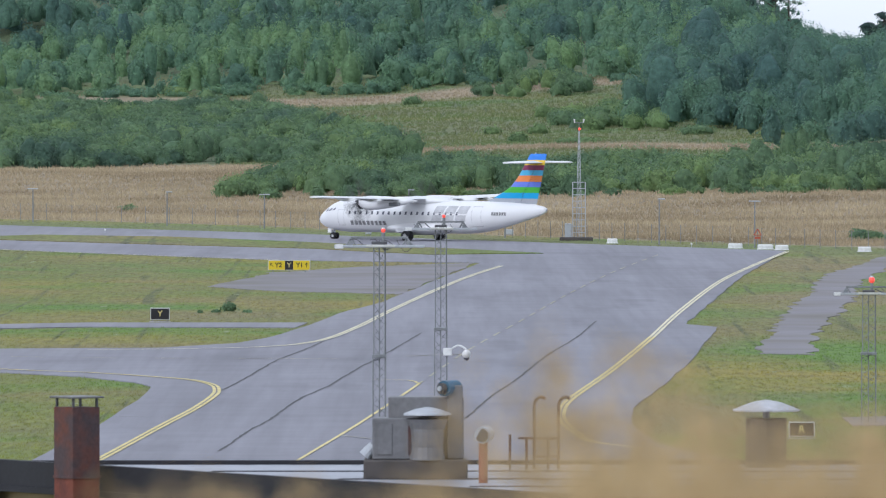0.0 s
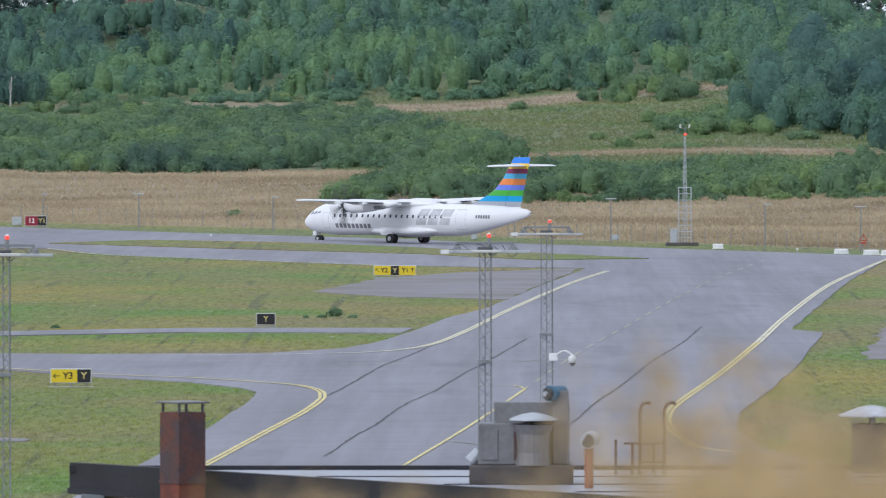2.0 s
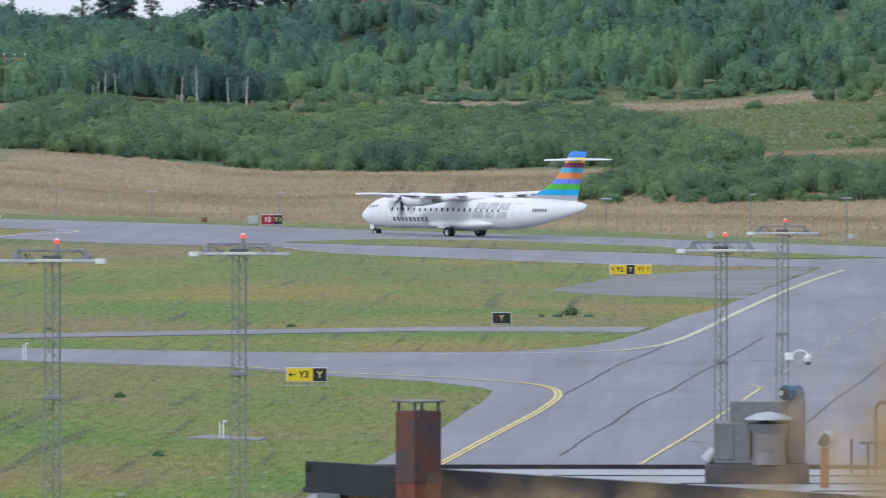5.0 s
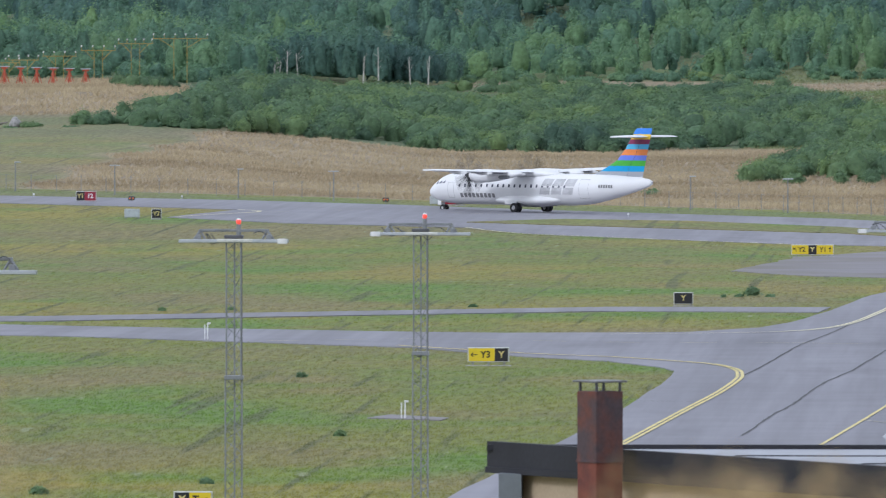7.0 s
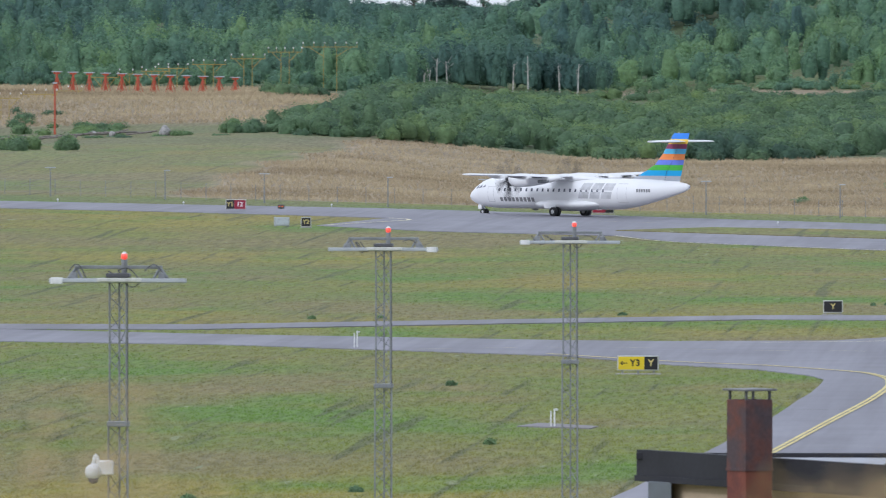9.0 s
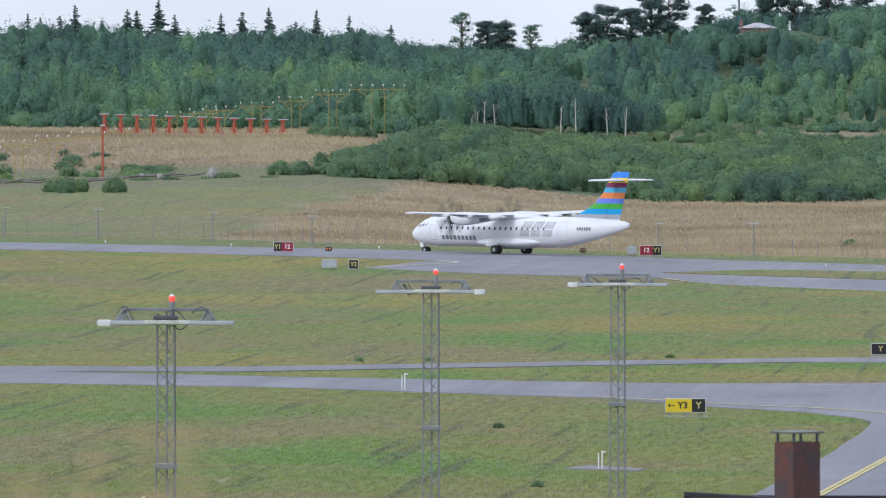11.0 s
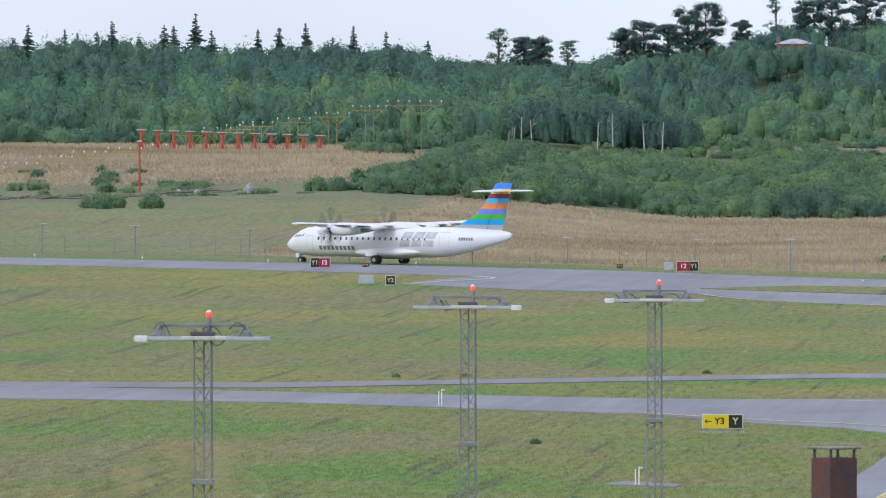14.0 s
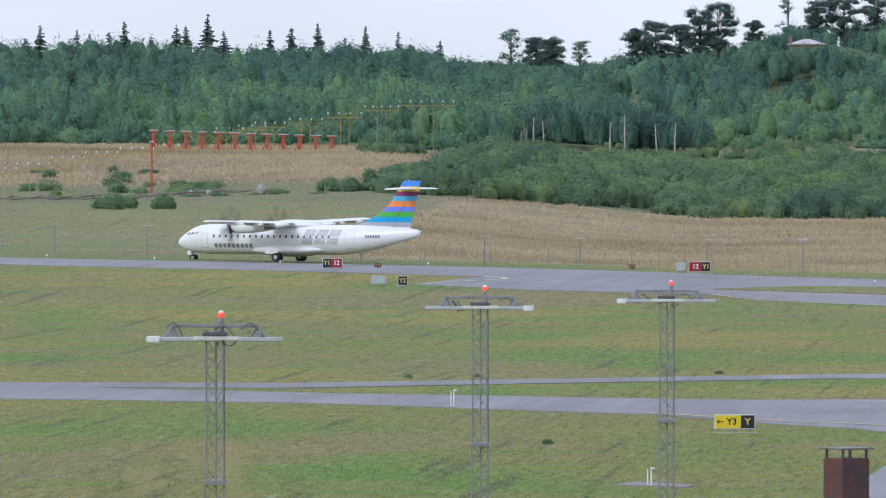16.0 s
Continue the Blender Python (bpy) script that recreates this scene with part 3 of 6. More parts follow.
STRIPES = [("fin_sky_blue", (0.05, 0.22, 0.72)), ("fin_yellow", (0.8, 0.55, 0.06)), ("fin_maroon", (0.22, 0.02, 0.09)), ("fin_light_blue", (0.09, 0.42, 0.68)), ("fin_orange", (0.8, 0.25, 0.06)),
           ("fin_periwinkle", (0.15, 0.22, 0.75)), ("fin_green", (0.08, 0.42, 0.04)), ("fin_cyan", (0.02, 0.33, 0.66)), ("fin_grey", (0.36, 0.38, 0.42))]


def build_aircraft():
    craft = thing("aircraft", Matrix.Identity(4), "white twin-turboprop airliner with a rainbow striped fin, taxiing", "aircraft")
    bm = bmesh.new()
    loft(bm, [ellipse_ring(*f) for f in FUS])
    body = part("fuselage", bm, WHITE, craft, smooth=True)
    # belly fairing with the wheel sponsons
    bm = bmesh.new()
    rings = []
    for x, w, h, cz in ((4.4, 0.15, 0.1, 1.15), (3.7, 0.9, 0.28, 1.1), (2.6, 1.55, 0.46, 1.06), (1.2, 1.9, 0.58, 1.06), (-0.8, 1.95, 0.6, 1.06), (-2.4, 1.7, 0.54, 1.1), (-4.0, 1.3, 0.42, 1.16), (-5.8, 0.6, 0.2, 1.25)):
        rings.append(ellipse_ring(x, cz, w, h, 24))
    loft(bm, rings)
    part("belly_fairing", bm, WHITE, craft, smooth=True)
    # cockpit glass
    for a, b in ((11.05, 10.6), (10.55, 10.05), (10.0, 9.55)):
        for port in (1, -1):
            bm = bmesh.new()
            skin_patch(bm, [(a, 2.88 + (10.9 - a) * 0.12), (b, 2.9 + (10.9 - b) * 0.1), (b - 0.05, 3.16 + (10.5 - b) * 0.1), (a - 0.28, 3.14)], 0.015, port)
            # pale lavender base colour stands in for sky reflected in the glass
            part("cockpit_window", bm, material("cockpit_glass_sky_tint", (0.2, 0.2, 0.25), 0.08), body)
    # cabin windows, one object each
    for i in range(25):
        x = 7.6 - i * 0.68
        if x < -6.0:
            break
        for port in (1, -1):
            bm = bmesh.new()
            skin_patch(bm, [(x + 0.11, 2.69), (x - 0.11, 2.69), (x - 0.11, 2.97), (x + 0.11, 2.97)], 0.012, port, 2)
            part("cabin_window", bm, GLASS_DARK, body)
    # doors as raised outlines
    for x0, x1, z0, z1 in ((-7.0, -8.1, 1.75, 3.5), (9.1, 8.3, 1.7, 3.1)):
        for port in (1, -1):
            bm = bmesh.new()
            for a, b, c, d in ((x0, x0 - 0.05, z0, z1), (x1 + 0.05, x1, z0, z1), (x0, x1, z0, z0 + 0.05), (x0, x1, z1 - 0.05, z1)):
                skin_patch(bm, [(a, c), (b, c), (b, d), (a, d)], 0.014, port, 4)
            part("door", bm, material("door_seam", (0.58, 0.58, 0.6), 0.45), body, "door with a grey outline")
    # airline lettering as plain slanted blocks
    for k, (x0, w) in enumerate(((-2.25, 1.2), (-3.65, 1.2), (-5.05, 1.2))):
        bm = bmesh.new()
        for za, zb in ((2.12, 2.72), (2.86, 3.5)):
            sl = lambda z: -(z - 2.1) * 0.3
            skin_patch(bm, [(x0 + sl(za), za), (x0 - w + sl(za), za), (x0 - w + sl(zb), zb), (x0 + sl(zb), zb)], 0.018, 1, 2)
        part("lettering", bm, material("silver_lettering", (0.53, 0.53, 0.55), 0.35, vary=0.15, scale=0.8), body, "large silver-grey block lettering")
    for k in range(9):
        x0 = 7.55 - k * 0.49
        bm = bmesh.new()
        skin_patch(bm, [(x0, 1.76), (x0 - 0.34, 1.76), (x0 - 0.34, 2.14), (x0, 2.14)], 0.016, 1, 2)
        part("lettering", bm, DARK_LETTER, body, "small dark grey bar of lettering")
    for k in range(6):
        x0 = -9.2 - k * 0.26
        bm = bmesh.new()
        skin_patch(bm, [(x0, 2.74), (x0 - 0.19, 2.74), (x0 - 0.19, 3.02), (x0, 3.02)], 0.016, 1, 2)
        part("lettering", bm, DARK_LETTER, body, "small dark registration bar")
    # wing
    bm = bmesh.new()
    rings = []
    for y, le, chord, z in ((-13.5, 0.75, 1.35, 3.9), (-13.2, 0.85, 1.6, 3.89), (-4.6, 1.3, 2.57, 3.63), (0, 1.3, 2.57, 3.63), (4.6, 1.3, 2.57, 3.63), (13.2, 0.85, 1.6, 3.89), (13.5, 0.75, 1.35, 3.9)):
        rings.append([(le + p[0], y, z + p[1]) for p in aerofoil(chord, 0.16)])
    loft(bm, rings)
    wing = part("wing", bm, WHITE, craft, smooth=False)
    for side in (1, -1):
        part("flap_gap", rodded((-0.62, side * 1.5, 3.5), (-0.62, side * 8.6, 3.62), 0.03, n=5), BLADE, wing, "dark gap ahead of the flaps")
    bm = bmesh.new()
    loft(bm, [ellipse_ring(x, z, w, h, 20) for x, w, h, z in ((2.6, 0.1, 0.05, 3.42), (1.9, 0.75, 0.3, 3.44), (0.8, 1.1, 0.42, 3.45), (-1.2, 1.1, 0.42, 3.45), (-2.6, 0.7, 0.26, 3.44), (-4.0, 0.1, 0.05, 3.42))])
    part("wing_fairing", bm, WHITE, craft, smooth=True)
    for y in (7.0, 10.2, -7.0, -10.2, 2.6, -2.6):
        bm = bmesh.new()
        loft(bm, [[(x, y + sy * 0.07, 3.4 + 0.03 * abs(y) + sz * h) for sy, sz in ((-1, -1), (1, -1), (1, 0.6), (-1, 0.6))] for x, h in ((0.6, 0.03), (-0.2, 0.2), (-1.0, 0.2), (-1.7, 0.04))])
        part("flap_fairing", bm, WHITE, craft)
    # engines
    for s in (1, -1):
        bm = bmesh.new()
        y = 4.05 * s
        rings = []
        for x, w, h, cz in ((3.75, 0.26, 0.3, 3.38), (3.5, 0.42, 0.5, 3.33), (2.8, 0.5, 0.62, 3.28), (1.6, 0.52, 0.6, 3.3), (0.2, 0.48, 0.5, 3.36), (-1.4, 0.4, 0.32, 3.44), (-2.6, 0.12, 0.1, 3.53)):
            rings.append([(p[0], p[1] + y, p[2]) for p in ellipse_ring(x, cz, w, h, 20)])
        loft(bm, rings)
        nac = part("engine_nacelle", bm, WHITE, craft, smooth=True)
        # near-black block painted in place of the shade inside the intake
        part("air_intake", boxed(3.5, 3.62, y - 0.3, y + 0.3, 2.78, 2.98, 0.04), BLADE, nac, "solid dark block for the shaded air intake")
        part("exhaust", rodded((-0.2, y + 0.36 * s, 3.2), (-1.4, y + 0.5 * s, 3.22), 0.17, 0.14, 10), STEEL, nac, "grey exhaust pipe")
        prop = part("propeller", rodded((3.7, 0, 0), (4.35, 0, 0), 0.3, 0.06, 14), BLADE, craft, "dark six-bladed spinning propeller")
        prop.data.transform(Matrix.Translation((-3.9, 0, 0)))
        prop.location = (3.9, y, 3.38)
        for k in range(6):
            bm = bmesh.new()
            a = k * math.pi / 3
            rings = []
            for r, c, tw in ((0.25, 0.16, 60), (0.6, 0.24, 45), (1.2, 0.26, 30), (1.7, 0.22, 22), (1.96, 0.12, 18)):
                ct, st = math.cos(radians(tw)), math.sin(radians(tw))
                ring = []
                for e, h in ((-1, 0), (0, 0.12), (1, 0), (0, -0.12)):
                    px, py = e * c * st + h * c * ct, e * c * ct - h * c * st
                    ring.append((px * 0.6, r * math.cos(a) - py * math.sin(a), r * math.sin(a) + py * math.cos(a)))
                rings.append(ring)
            loft(bm, rings)
            part("blade", bm, BLADE, prop)
        SPIN.append((prop, s))
    # fin with its colour bands: leading and trailing edge by height
    bands = [7.65, 7.11, 6.65, 6.22, 5.76, 5.22, 4.76, 4.26, 3.76, 3.3, 2.8]
    lead = lambda z: float(np.interp(z, [2.8, 3.1, 3.36, 3.76, 4.26, 4.76, 5.76, 7.11, 7.65], [-4.6, -6.0, -7.2, -8.4, -9.5, -10.45, -11.45, -12.4, -12.75]))
    trail = lambda z: float(np.interp(z, [2.8, 7.65], [-13.4, -14.7]))
    mats = [material(nm, c, 0.35, vary=0.03) for nm, c in STRIPES] + [WHITE]
    bm = bmesh.new()
    rings = []
    zs = sorted(set(bands + [7.45, 6.9, 4.5, 4.0, 3.5, 3.1]), reverse=True)
    for z in zs:
        c = lead(z) - trail(z)
        th = 0.1 if z > 4 else 0.07
        if z > 7.6:
            rings.append([(lead(z) - 0.1 + p[0] * (c - 0.1) / c, p[1] * 0.5, z) for p in aerofoil(c, 0.06)])
        else:
            rings.append([(lead(z) + p[0], (p[1] if p[1] > 0 else p[1] / 0.55), z) for p in aerofoil(c, 0.075 * min(1, 2.6 / c))])
    faces = loft(bm, rings)
    for f in faces:
        zc = f.calc_center_median().z
        f.material_index = next((i for i, (a, b) in enumerate(zip(bands, bands[1:])) if b <= zc <= a), 9)
    fin = part("fin", bm, mats, craft, "fin in blue, yellow, maroon, orange and green bands")
    bm = bmesh.new()
    for side in (1, -1):
        for a, b in zip((2.9, 4.1, 5.3), (4.1, 5.3, 6.8)):
            p = [(lead(z) * 0.4 + trail(z) * 0.6 if z > 4.2 else trail(z) + 1.75, z) for z in (a, b)]
            rod(bm, (p[0][0], side * 0.15, p[0][1]), (p[1][0], side * 0.12, p[1][1]), 0.013, n=4)
    part("rudder_gap", bm, BLADE, fin, "dark line ahead of the rudder")
    part("beacon", rodded((-13.4, 0, 7.62), (-13.4, 0, 7.76), 0.07, 0.05, 8), LIGHT_METAL, fin)
    bm = bmesh.new()
    rings = []
    for y, le, chord in ((-4.0, -13.2, 0.95), (-3.7, -13.1, 1.15), (0, -12.5, 1.8), (3.7, -13.1, 1.15), (4.0, -13.2, 0.95)):
        rings.append([(le + p[0], y, 6.88 + p[1]) for p in aerofoil(chord, 0.2)])
    loft(bm, rings)
    part("tailplane", bm, WHITE, craft)
    part("tail_light", rodded((-14.6, 0, 2.78), (-14.76, 0, 2.78), 0.09, 0.05, 8), material("tail_lens", (0.3, 0.3, 0.4), 0.2), craft)
    # undercarriage
    for s in (1, -1):
        leg = part("main_leg", rodded((0.1, 1.75 * s, 1.1), (0.0, 2.05 * s, 0.45), 0.11, 0.1, 8), LIGHT_METAL, craft)
        part("gear_door", boxed(-0.1, 1.3, 2.1 * s - 0.03, 2.1 * s + 0.03, 0.72, 1.08, 0.02), WHITE, leg, "white hinged wheel door")
        for off in (-0.22, 0.22):
            w = part("main_wheel", rodded((0, off - 0.13, 0), (0, off + 0.13, 0), 0.42, n=20), RUBBER, craft)
            w.location = (0, 2.05 * s, 0.42)
            part("rim", rodded((0, off - 0.14, 0), (0, off + 0.14, 0), 0.2, n=14), HUB, w)
            ROLL.append((w, 0.42))
    nleg = part("nose_leg", rodded((10.77, 0, 1.0), (10.77, 0, 0.3), 0.07, n=8), LIGHT_METAL, craft)
    part("gear_door", boxed(10.9, 11.35, 0.25, 0.29, 0.55, 0.95, 0.01), WHITE, nleg)
    part("number_plate", boxed(11.0, 11.03, -0.3, 0.3, 0.5, 0.8), WHITE, nleg, "small white panel on the nose leg")
    for off in (-0.2, 0.2):
        w = part("nose_wheel", rodded((0, off - 0.09, 0), (0, off + 0.09, 0), 0.29, n=18), RUBBER, craft)
        w.location = (10.77, 0, 0.29)
        part("rim", rodded((0, off - 0.1, 0), (0, off + 0.1, 0), 0.13, n=12), HUB, w)
        ROLL.append((w, 0.29))
    for x, z in ((4.5, 3.5), (-3.2, 3.5)):
        part("aerial", boxed(x, x - 0.3, -0.015, 0.015, z - 0.15, z + 0.3), WHITE, craft)
    return craft


SPIN, ROLL = [], []
aircraft = build_aircraft()

# ---- light masts with crossbars ----


def tube(bm, pts, r, n=5):
    """A bent round bar as one skin."""
    rings = []
    for i, p in enumerate(pts):
        d = (pts[min(i + 1, len(pts) - 1)] - pts[max(i - 1, 0)]).normalized()
        side = d.cross(Vector((0, 1, 0.01))).normalized()
        up = side.cross(d)
        rings.append([p + (side * math.cos(2 * math.pi * k / n) + up * math.sin(2 * math.pi * k / n)) * r for k in range(n)])
    loft(bm, rings)


def lattice(parent, z0, z1, half, legs=3, step=0.75):
    """One mast section: upright tubes and zig-zag braces, each a part."""
    corners = [(half * math.cos(a), half * math.sin(a)) for a in [radians(-150 + k * 360 / legs) for k in range(legs)]]
    for cx, cy in corners:
        part("leg", rodded((cx, cy, z0), (cx, cy, z1), 0.026, n=6), STEEL, parent)
    k, z, flip = 0, z0, 0
    bm = bmesh.new()
    while z < z1 - 0.05:
        zt = min(z + step / 2, z1)
        for i in range(legs):
            a, b = corners[i], corners[(i + 1) % legs]
            if flip:
                a, b = b, a
            rod(bm, (*a, z), (*b, zt), 0.011, n=4)
        z, flip = zt, 1 - flip
    tagged(part("brace", bm, STEEL, parent), kind="stuff")


def light_mast(x, y, top, bar, joints, dome=None, white_end=-1, tilt_bar=0.0, leg_half=0.24, seed=0, glass=0.078):
    """Triangular lattice mast with a lamp crossbar and a red lamp; top is the height of the crossbar."""
    rnd = random.Random(seed)
    z0 = land_at(x, y)
    m = thing("light_mast", pose(x, y, z0), "tall galvanised lattice mast with a crossbar and a red lamp", "light mast", "light masts in the grass")
    h = top - z0
    cuts = [0] + [j - z0 for j in joints] + [h]
    for k, (a, b) in enumerate(zip(cuts, cuts[1:])):
        half = leg_half * (1.0 + 0.14 * (len(cuts) - 2 - k))
        lattice(m, a, b, half)
        if k:
            part("collar", boxed(-half * 1.1, half * 1.1, -half * 1.1, half * 1.1, a - 0.06, a + 0.06, 0.01), STEEL, m)
    part("head_plate", boxed(-0.28, 0.28, -0.25, 0.25, h, h + 0.1, 0.02), DARK_METAL, m)
    w = bar / 2
    beam = part("beam", boxed(-w * 0.64, w * 0.64, -0.06, 0.06, h + 0.2, h + 0.28, 0.01), STEEL, m)
    for s in (-1, 1):
        bm = bmesh.new()
        rod(bm, (s * w * 0.6, 0, h + 0.25), (s * w * 0.72, -0.12, h - 0.02), 0.045, n=6)
        rod(bm, (s * w * 0.6, 0, h + 0.2), (s * w * 0.52, -0.12, h - 0.02), 0.035, n=6)
        part("bracket", bm, STEEL, m)
        part("clamp", boxed(s * w * 0.64 - 0.08, s * w * 0.64 + 0.08, -0.2, -0.05, h - 0.06, h + 0.12, 0.02), STEEL, m)
    tray = part("lamp_tray", boxed(-w, w, -0.3, -0.1, h - 0.12, h - 0.02, 0.015), LIGHT_METAL, m, "pale grey lamp tray")
    part("lamp_cover", boxed(white_end * w * 0.98, white_end * w * 0.8, -0.31, -0.09, h - 0.15, h + 0.0, 0.01), BLOCK_WHITE, tray, "white end cover")
    part("lamp_cover", boxed(-0.3 * w, 0.35 * w, -0.32, -0.1, h - 0.11, h - 0.01, 0.02), SIGN_EDGE, tray, "white lamp cover")
    for k in range(5):
        cx = rnd.uniform(-0.62, 0.62) * w
        bm = bmesh.new()
        span = rnd.uniform(0.12, 0.3)
        sag = rnd.uniform(-0.35, 0.3)
        pts = [Vector((cx + span * (t - 0.5) * 2, -0.15, h + 0.15 + sag * math.sin(math.pi * t) - 0.2 * t)) for t in np.linspace(0, 1, 7)]
        tube(bm, pts, 0.014)
        part("cable", bm, DARK_METAL, m)
    part("cable", rodded((leg_half * 0.95, -0.1, 0.3), (leg_half * 0.9, -0.1, h), 0.028, n=5), DARK_METAL, m)
    stem = part("lamp_stem", rodded((0.14, 0, h + 0.1), (0.14, 0, h + 0.42), 0.07, n=8), STEEL, m)
    bm = bmesh.new()
    bmesh.ops.create_uvsphere(bm, u_segments=12, v_segments=8, radius=glass, matrix=Matrix.Translation((0.14, 0, h + 0.42 + glass)) @ Matrix.Diagonal((1, 1, 1.15, 1)))
    part("red_lamp", bm, RED_LAMP, stem, "glowing red lamp", smooth=True)
    part("lamp_cap", rodded((0.14, 0, h + 0.4 + 2 * glass), (0.14, 0, h + 0.45 + 2 * glass), glass * 0.9, 0.03, 10), BLOCK_WHITE, stem, "white lamp cap")
    if dome:
        side, z = dome
        z -= z0
        arm = 0.7 if side > 0 else 0.12
        body = part("camera_box", boxed(side * 0.1, side * 0.5, -0.35, -0.1, z, z + 0.35, 0.03), BLOCK_WHITE, m, "white box")
        bm = bmesh.new()
        pts = [Vector((side * (0.45 + arm * t), -0.3, z + 0.28 + 0.18 * math.sin(math.pi * t))) for t in np.linspace(0, 1, 7)]
        tube(bm, pts, 0.045, 8)
        part("arm", bm, BLOCK_WHITE, body)
        bm = bmesh.new()
        bmesh.ops.create_uvsphere(bm, u_segments=14, v_segments=10, radius=0.2, matrix=Matrix.Translation((side * (0.45 + arm), -0.3, z + 0.08)))
        part("dome_camera", bm, BLOCK_WHITE, body, "white dome camera", smooth=True)
        bm = bmesh.new()
        bmesh.ops.create_uvsphere(bm, u_segments=12, v_segments=8, radius=0.13, matrix=Matrix.Translation((side * (0.45 + arm), -0.3, z - 0.08)))
        part("lens", bm, GLASS_DARK, body, smooth=True)
    return m


light_mast(-0.1, 505.4, 9.15, 3.24, [4.6], dome=(1, 3.4), seed=1, leg_half=0.28)
light_mast(-2.28, 404.8, 10.2, 3.24, [6.2], seed=2, leg_half=0.23)
light_mast(-17.6, 364.1, 10.83, 3.24, [6.9], seed=3, leg_half=0.25)
light_mast(-21.58, 332.5, 11.2, 3.24, [7.1], white_end=1, seed=4, leg_half=0.25)
light_mast(-23.46, 265.1, 11.75, 3.24, [8.3], dome=(-1, 7.1), seed=5, leg_half=0.23)
light_mast(19.45, 516.2, 6.0, 3.24, [3.2], seed=6, leg_half=0.33, glass=0.14)

# ---- taxiway signs ----


def sign(x, y, width, height, cells, label, turn=0.0, gap=0.18, txt=0.62):
    """A lit panel sign on short legs; cells: (share, face, colour, text)."""
    z = land_at(x, y)
    s = thing("taxiway_sign", pose(x, y, z, 0, 0, turn), label, "sign", "taxiway signs")
    case = part("case", boxed(-width / 2, width / 2, -0.1, 0.12, gap, gap + height, 0.02), SIGN_EDGE, s, "pale metal case")
    a = -width / 2 + 0.05
    total = width - 0.1
    for share, face, ink, text in cells:
        b = a + total * share
        panel = part("face", boxed(a + 0.004, b - 0.004, -0.115, -0.1, gap + 0.05, gap + height - 0.05), face, s)
        if text:
            writing(text, height * txt, ink, panel, pose((a + b) / 2, -0.119, gap + height / 2, 90, 0, 0), bold=0.012)
        a = b
    n = 2 if width < 2 else 3
    for k in range(n):
        lx = -width * 0.38 + k * width * 0.76 / (n - 1)
        part("leg", boxed(lx - 0.04, lx + 0.04, -0.04, 0.04, -0.1, gap + 0.02), STEEL, s)
    part("base", boxed(-width * 0.55, width * 0.55, -0.3, 0.3, -0.1, 0.05, 0.03), ROCK, s, "low concrete base")
    return s


INK_Y = material("yellow_lettering", (0.62, 0.52, 0.2), 0.5)
INK_K = material("black_lettering", (0.01, 0.01, 0.012), 0.5)
INK_W = material("white_lettering", (0.85, 0.85, 0.85), 0.5, emit=0.05)


def arrow(s, x, z, size, angle, ink):
    bm = bmesh.new()
    box(bm, -0.5 * size, 0.45 * size, -0.004, 0.004, -0.06 * size, 0.06 * size)
    for k in (1, -1):
        r = bmesh.ops.create_cube(bm, size=1, matrix=Matrix.Translation((-0.34 * size, 0, k * 0.13 * size)) @ pose(0, 0, 0, 0, -k * 40, 0) @ Matrix.Diagonal((0.45 * size, 0.008, 0.12 * size, 1)))
    o = part("arrow", bm, ink, s)
    o.matrix_basis = pose(x, -0.12, z, 0, angle, 0)


sg = sign(-11.6, 851.5, 3.2, 0.78, [(0.4, YELLOW_SIGN, INK_K, "  Y2"), (0.2, BLACK_SIGN, INK_Y, "Y"), (0.4, YELLOW_SIGN, INK_K, "Y1  ")], "yellow and black taxiway direction sign in the grass")
arrow(sg, -1.3, 0.57, 0.36, 45, INK_K)
arrow(sg, 1.32, 0.57, 0.36, 90, INK_K)
sign(-17.6, 702.8, 1.22, 0.76, [(1.0, BLACK_SIGN, INK_Y, "Y")], "black taxiway sign with a yellow letter in the grass", gap=0.12)
sg = sign(-24.5, 579.1, 2.12, 0.76, [(0.66, YELLOW_SIGN, INK_K, "   Y3"), (0.34, BLACK_SIGN, INK_Y, "Y")], "yellow and black taxiway direction sign beside the taxiway", gap=0.2)
arrow(sg, -0.72, 0.58, 0.36, 0, INK_K)
sign(-80.1, 1026.5, 1.85, 0.9, [(0.42, BLACK_SIGN, INK_Y, "Y1"), (0.58, RED_SIGN, INK_W, "12")], "black and red runway holding sign beside the taxiway", gap=0.1)
sign(-47.5, 1045.9, 2.05, 0.95, [(0.6, RED_SIGN, INK_W, "12"), (0.4, BLACK_SIGN, INK_Y, "Y1")], "red and black runway holding sign beside the taxiway", gap=0.1)
sign(-68.5, 954.2, 0.86, 0.82, [(1.0, BLACK_SIGN, INK_Y, "Y2")], "small black sign with yellow letters in the grass", gap=0.08)
sign(15.75, 496, 1.15, 0.66, [(1.0, BLACK_SIGN, INK_Y, "R")], "small black sign with a yellow letter", gap=0.1)
sg = sign(-27.8, 405.6, 1.4, 0.62, [(0.4, BLACK_SIGN, INK_Y, "Y"), (0.6, YELLOW_SIGN, INK_K, "T   ")], "black and yellow taxiway sign in the grass", gap=0.1)
arrow(sg, 0.42, 0.41, 0.3, 180, INK_K)


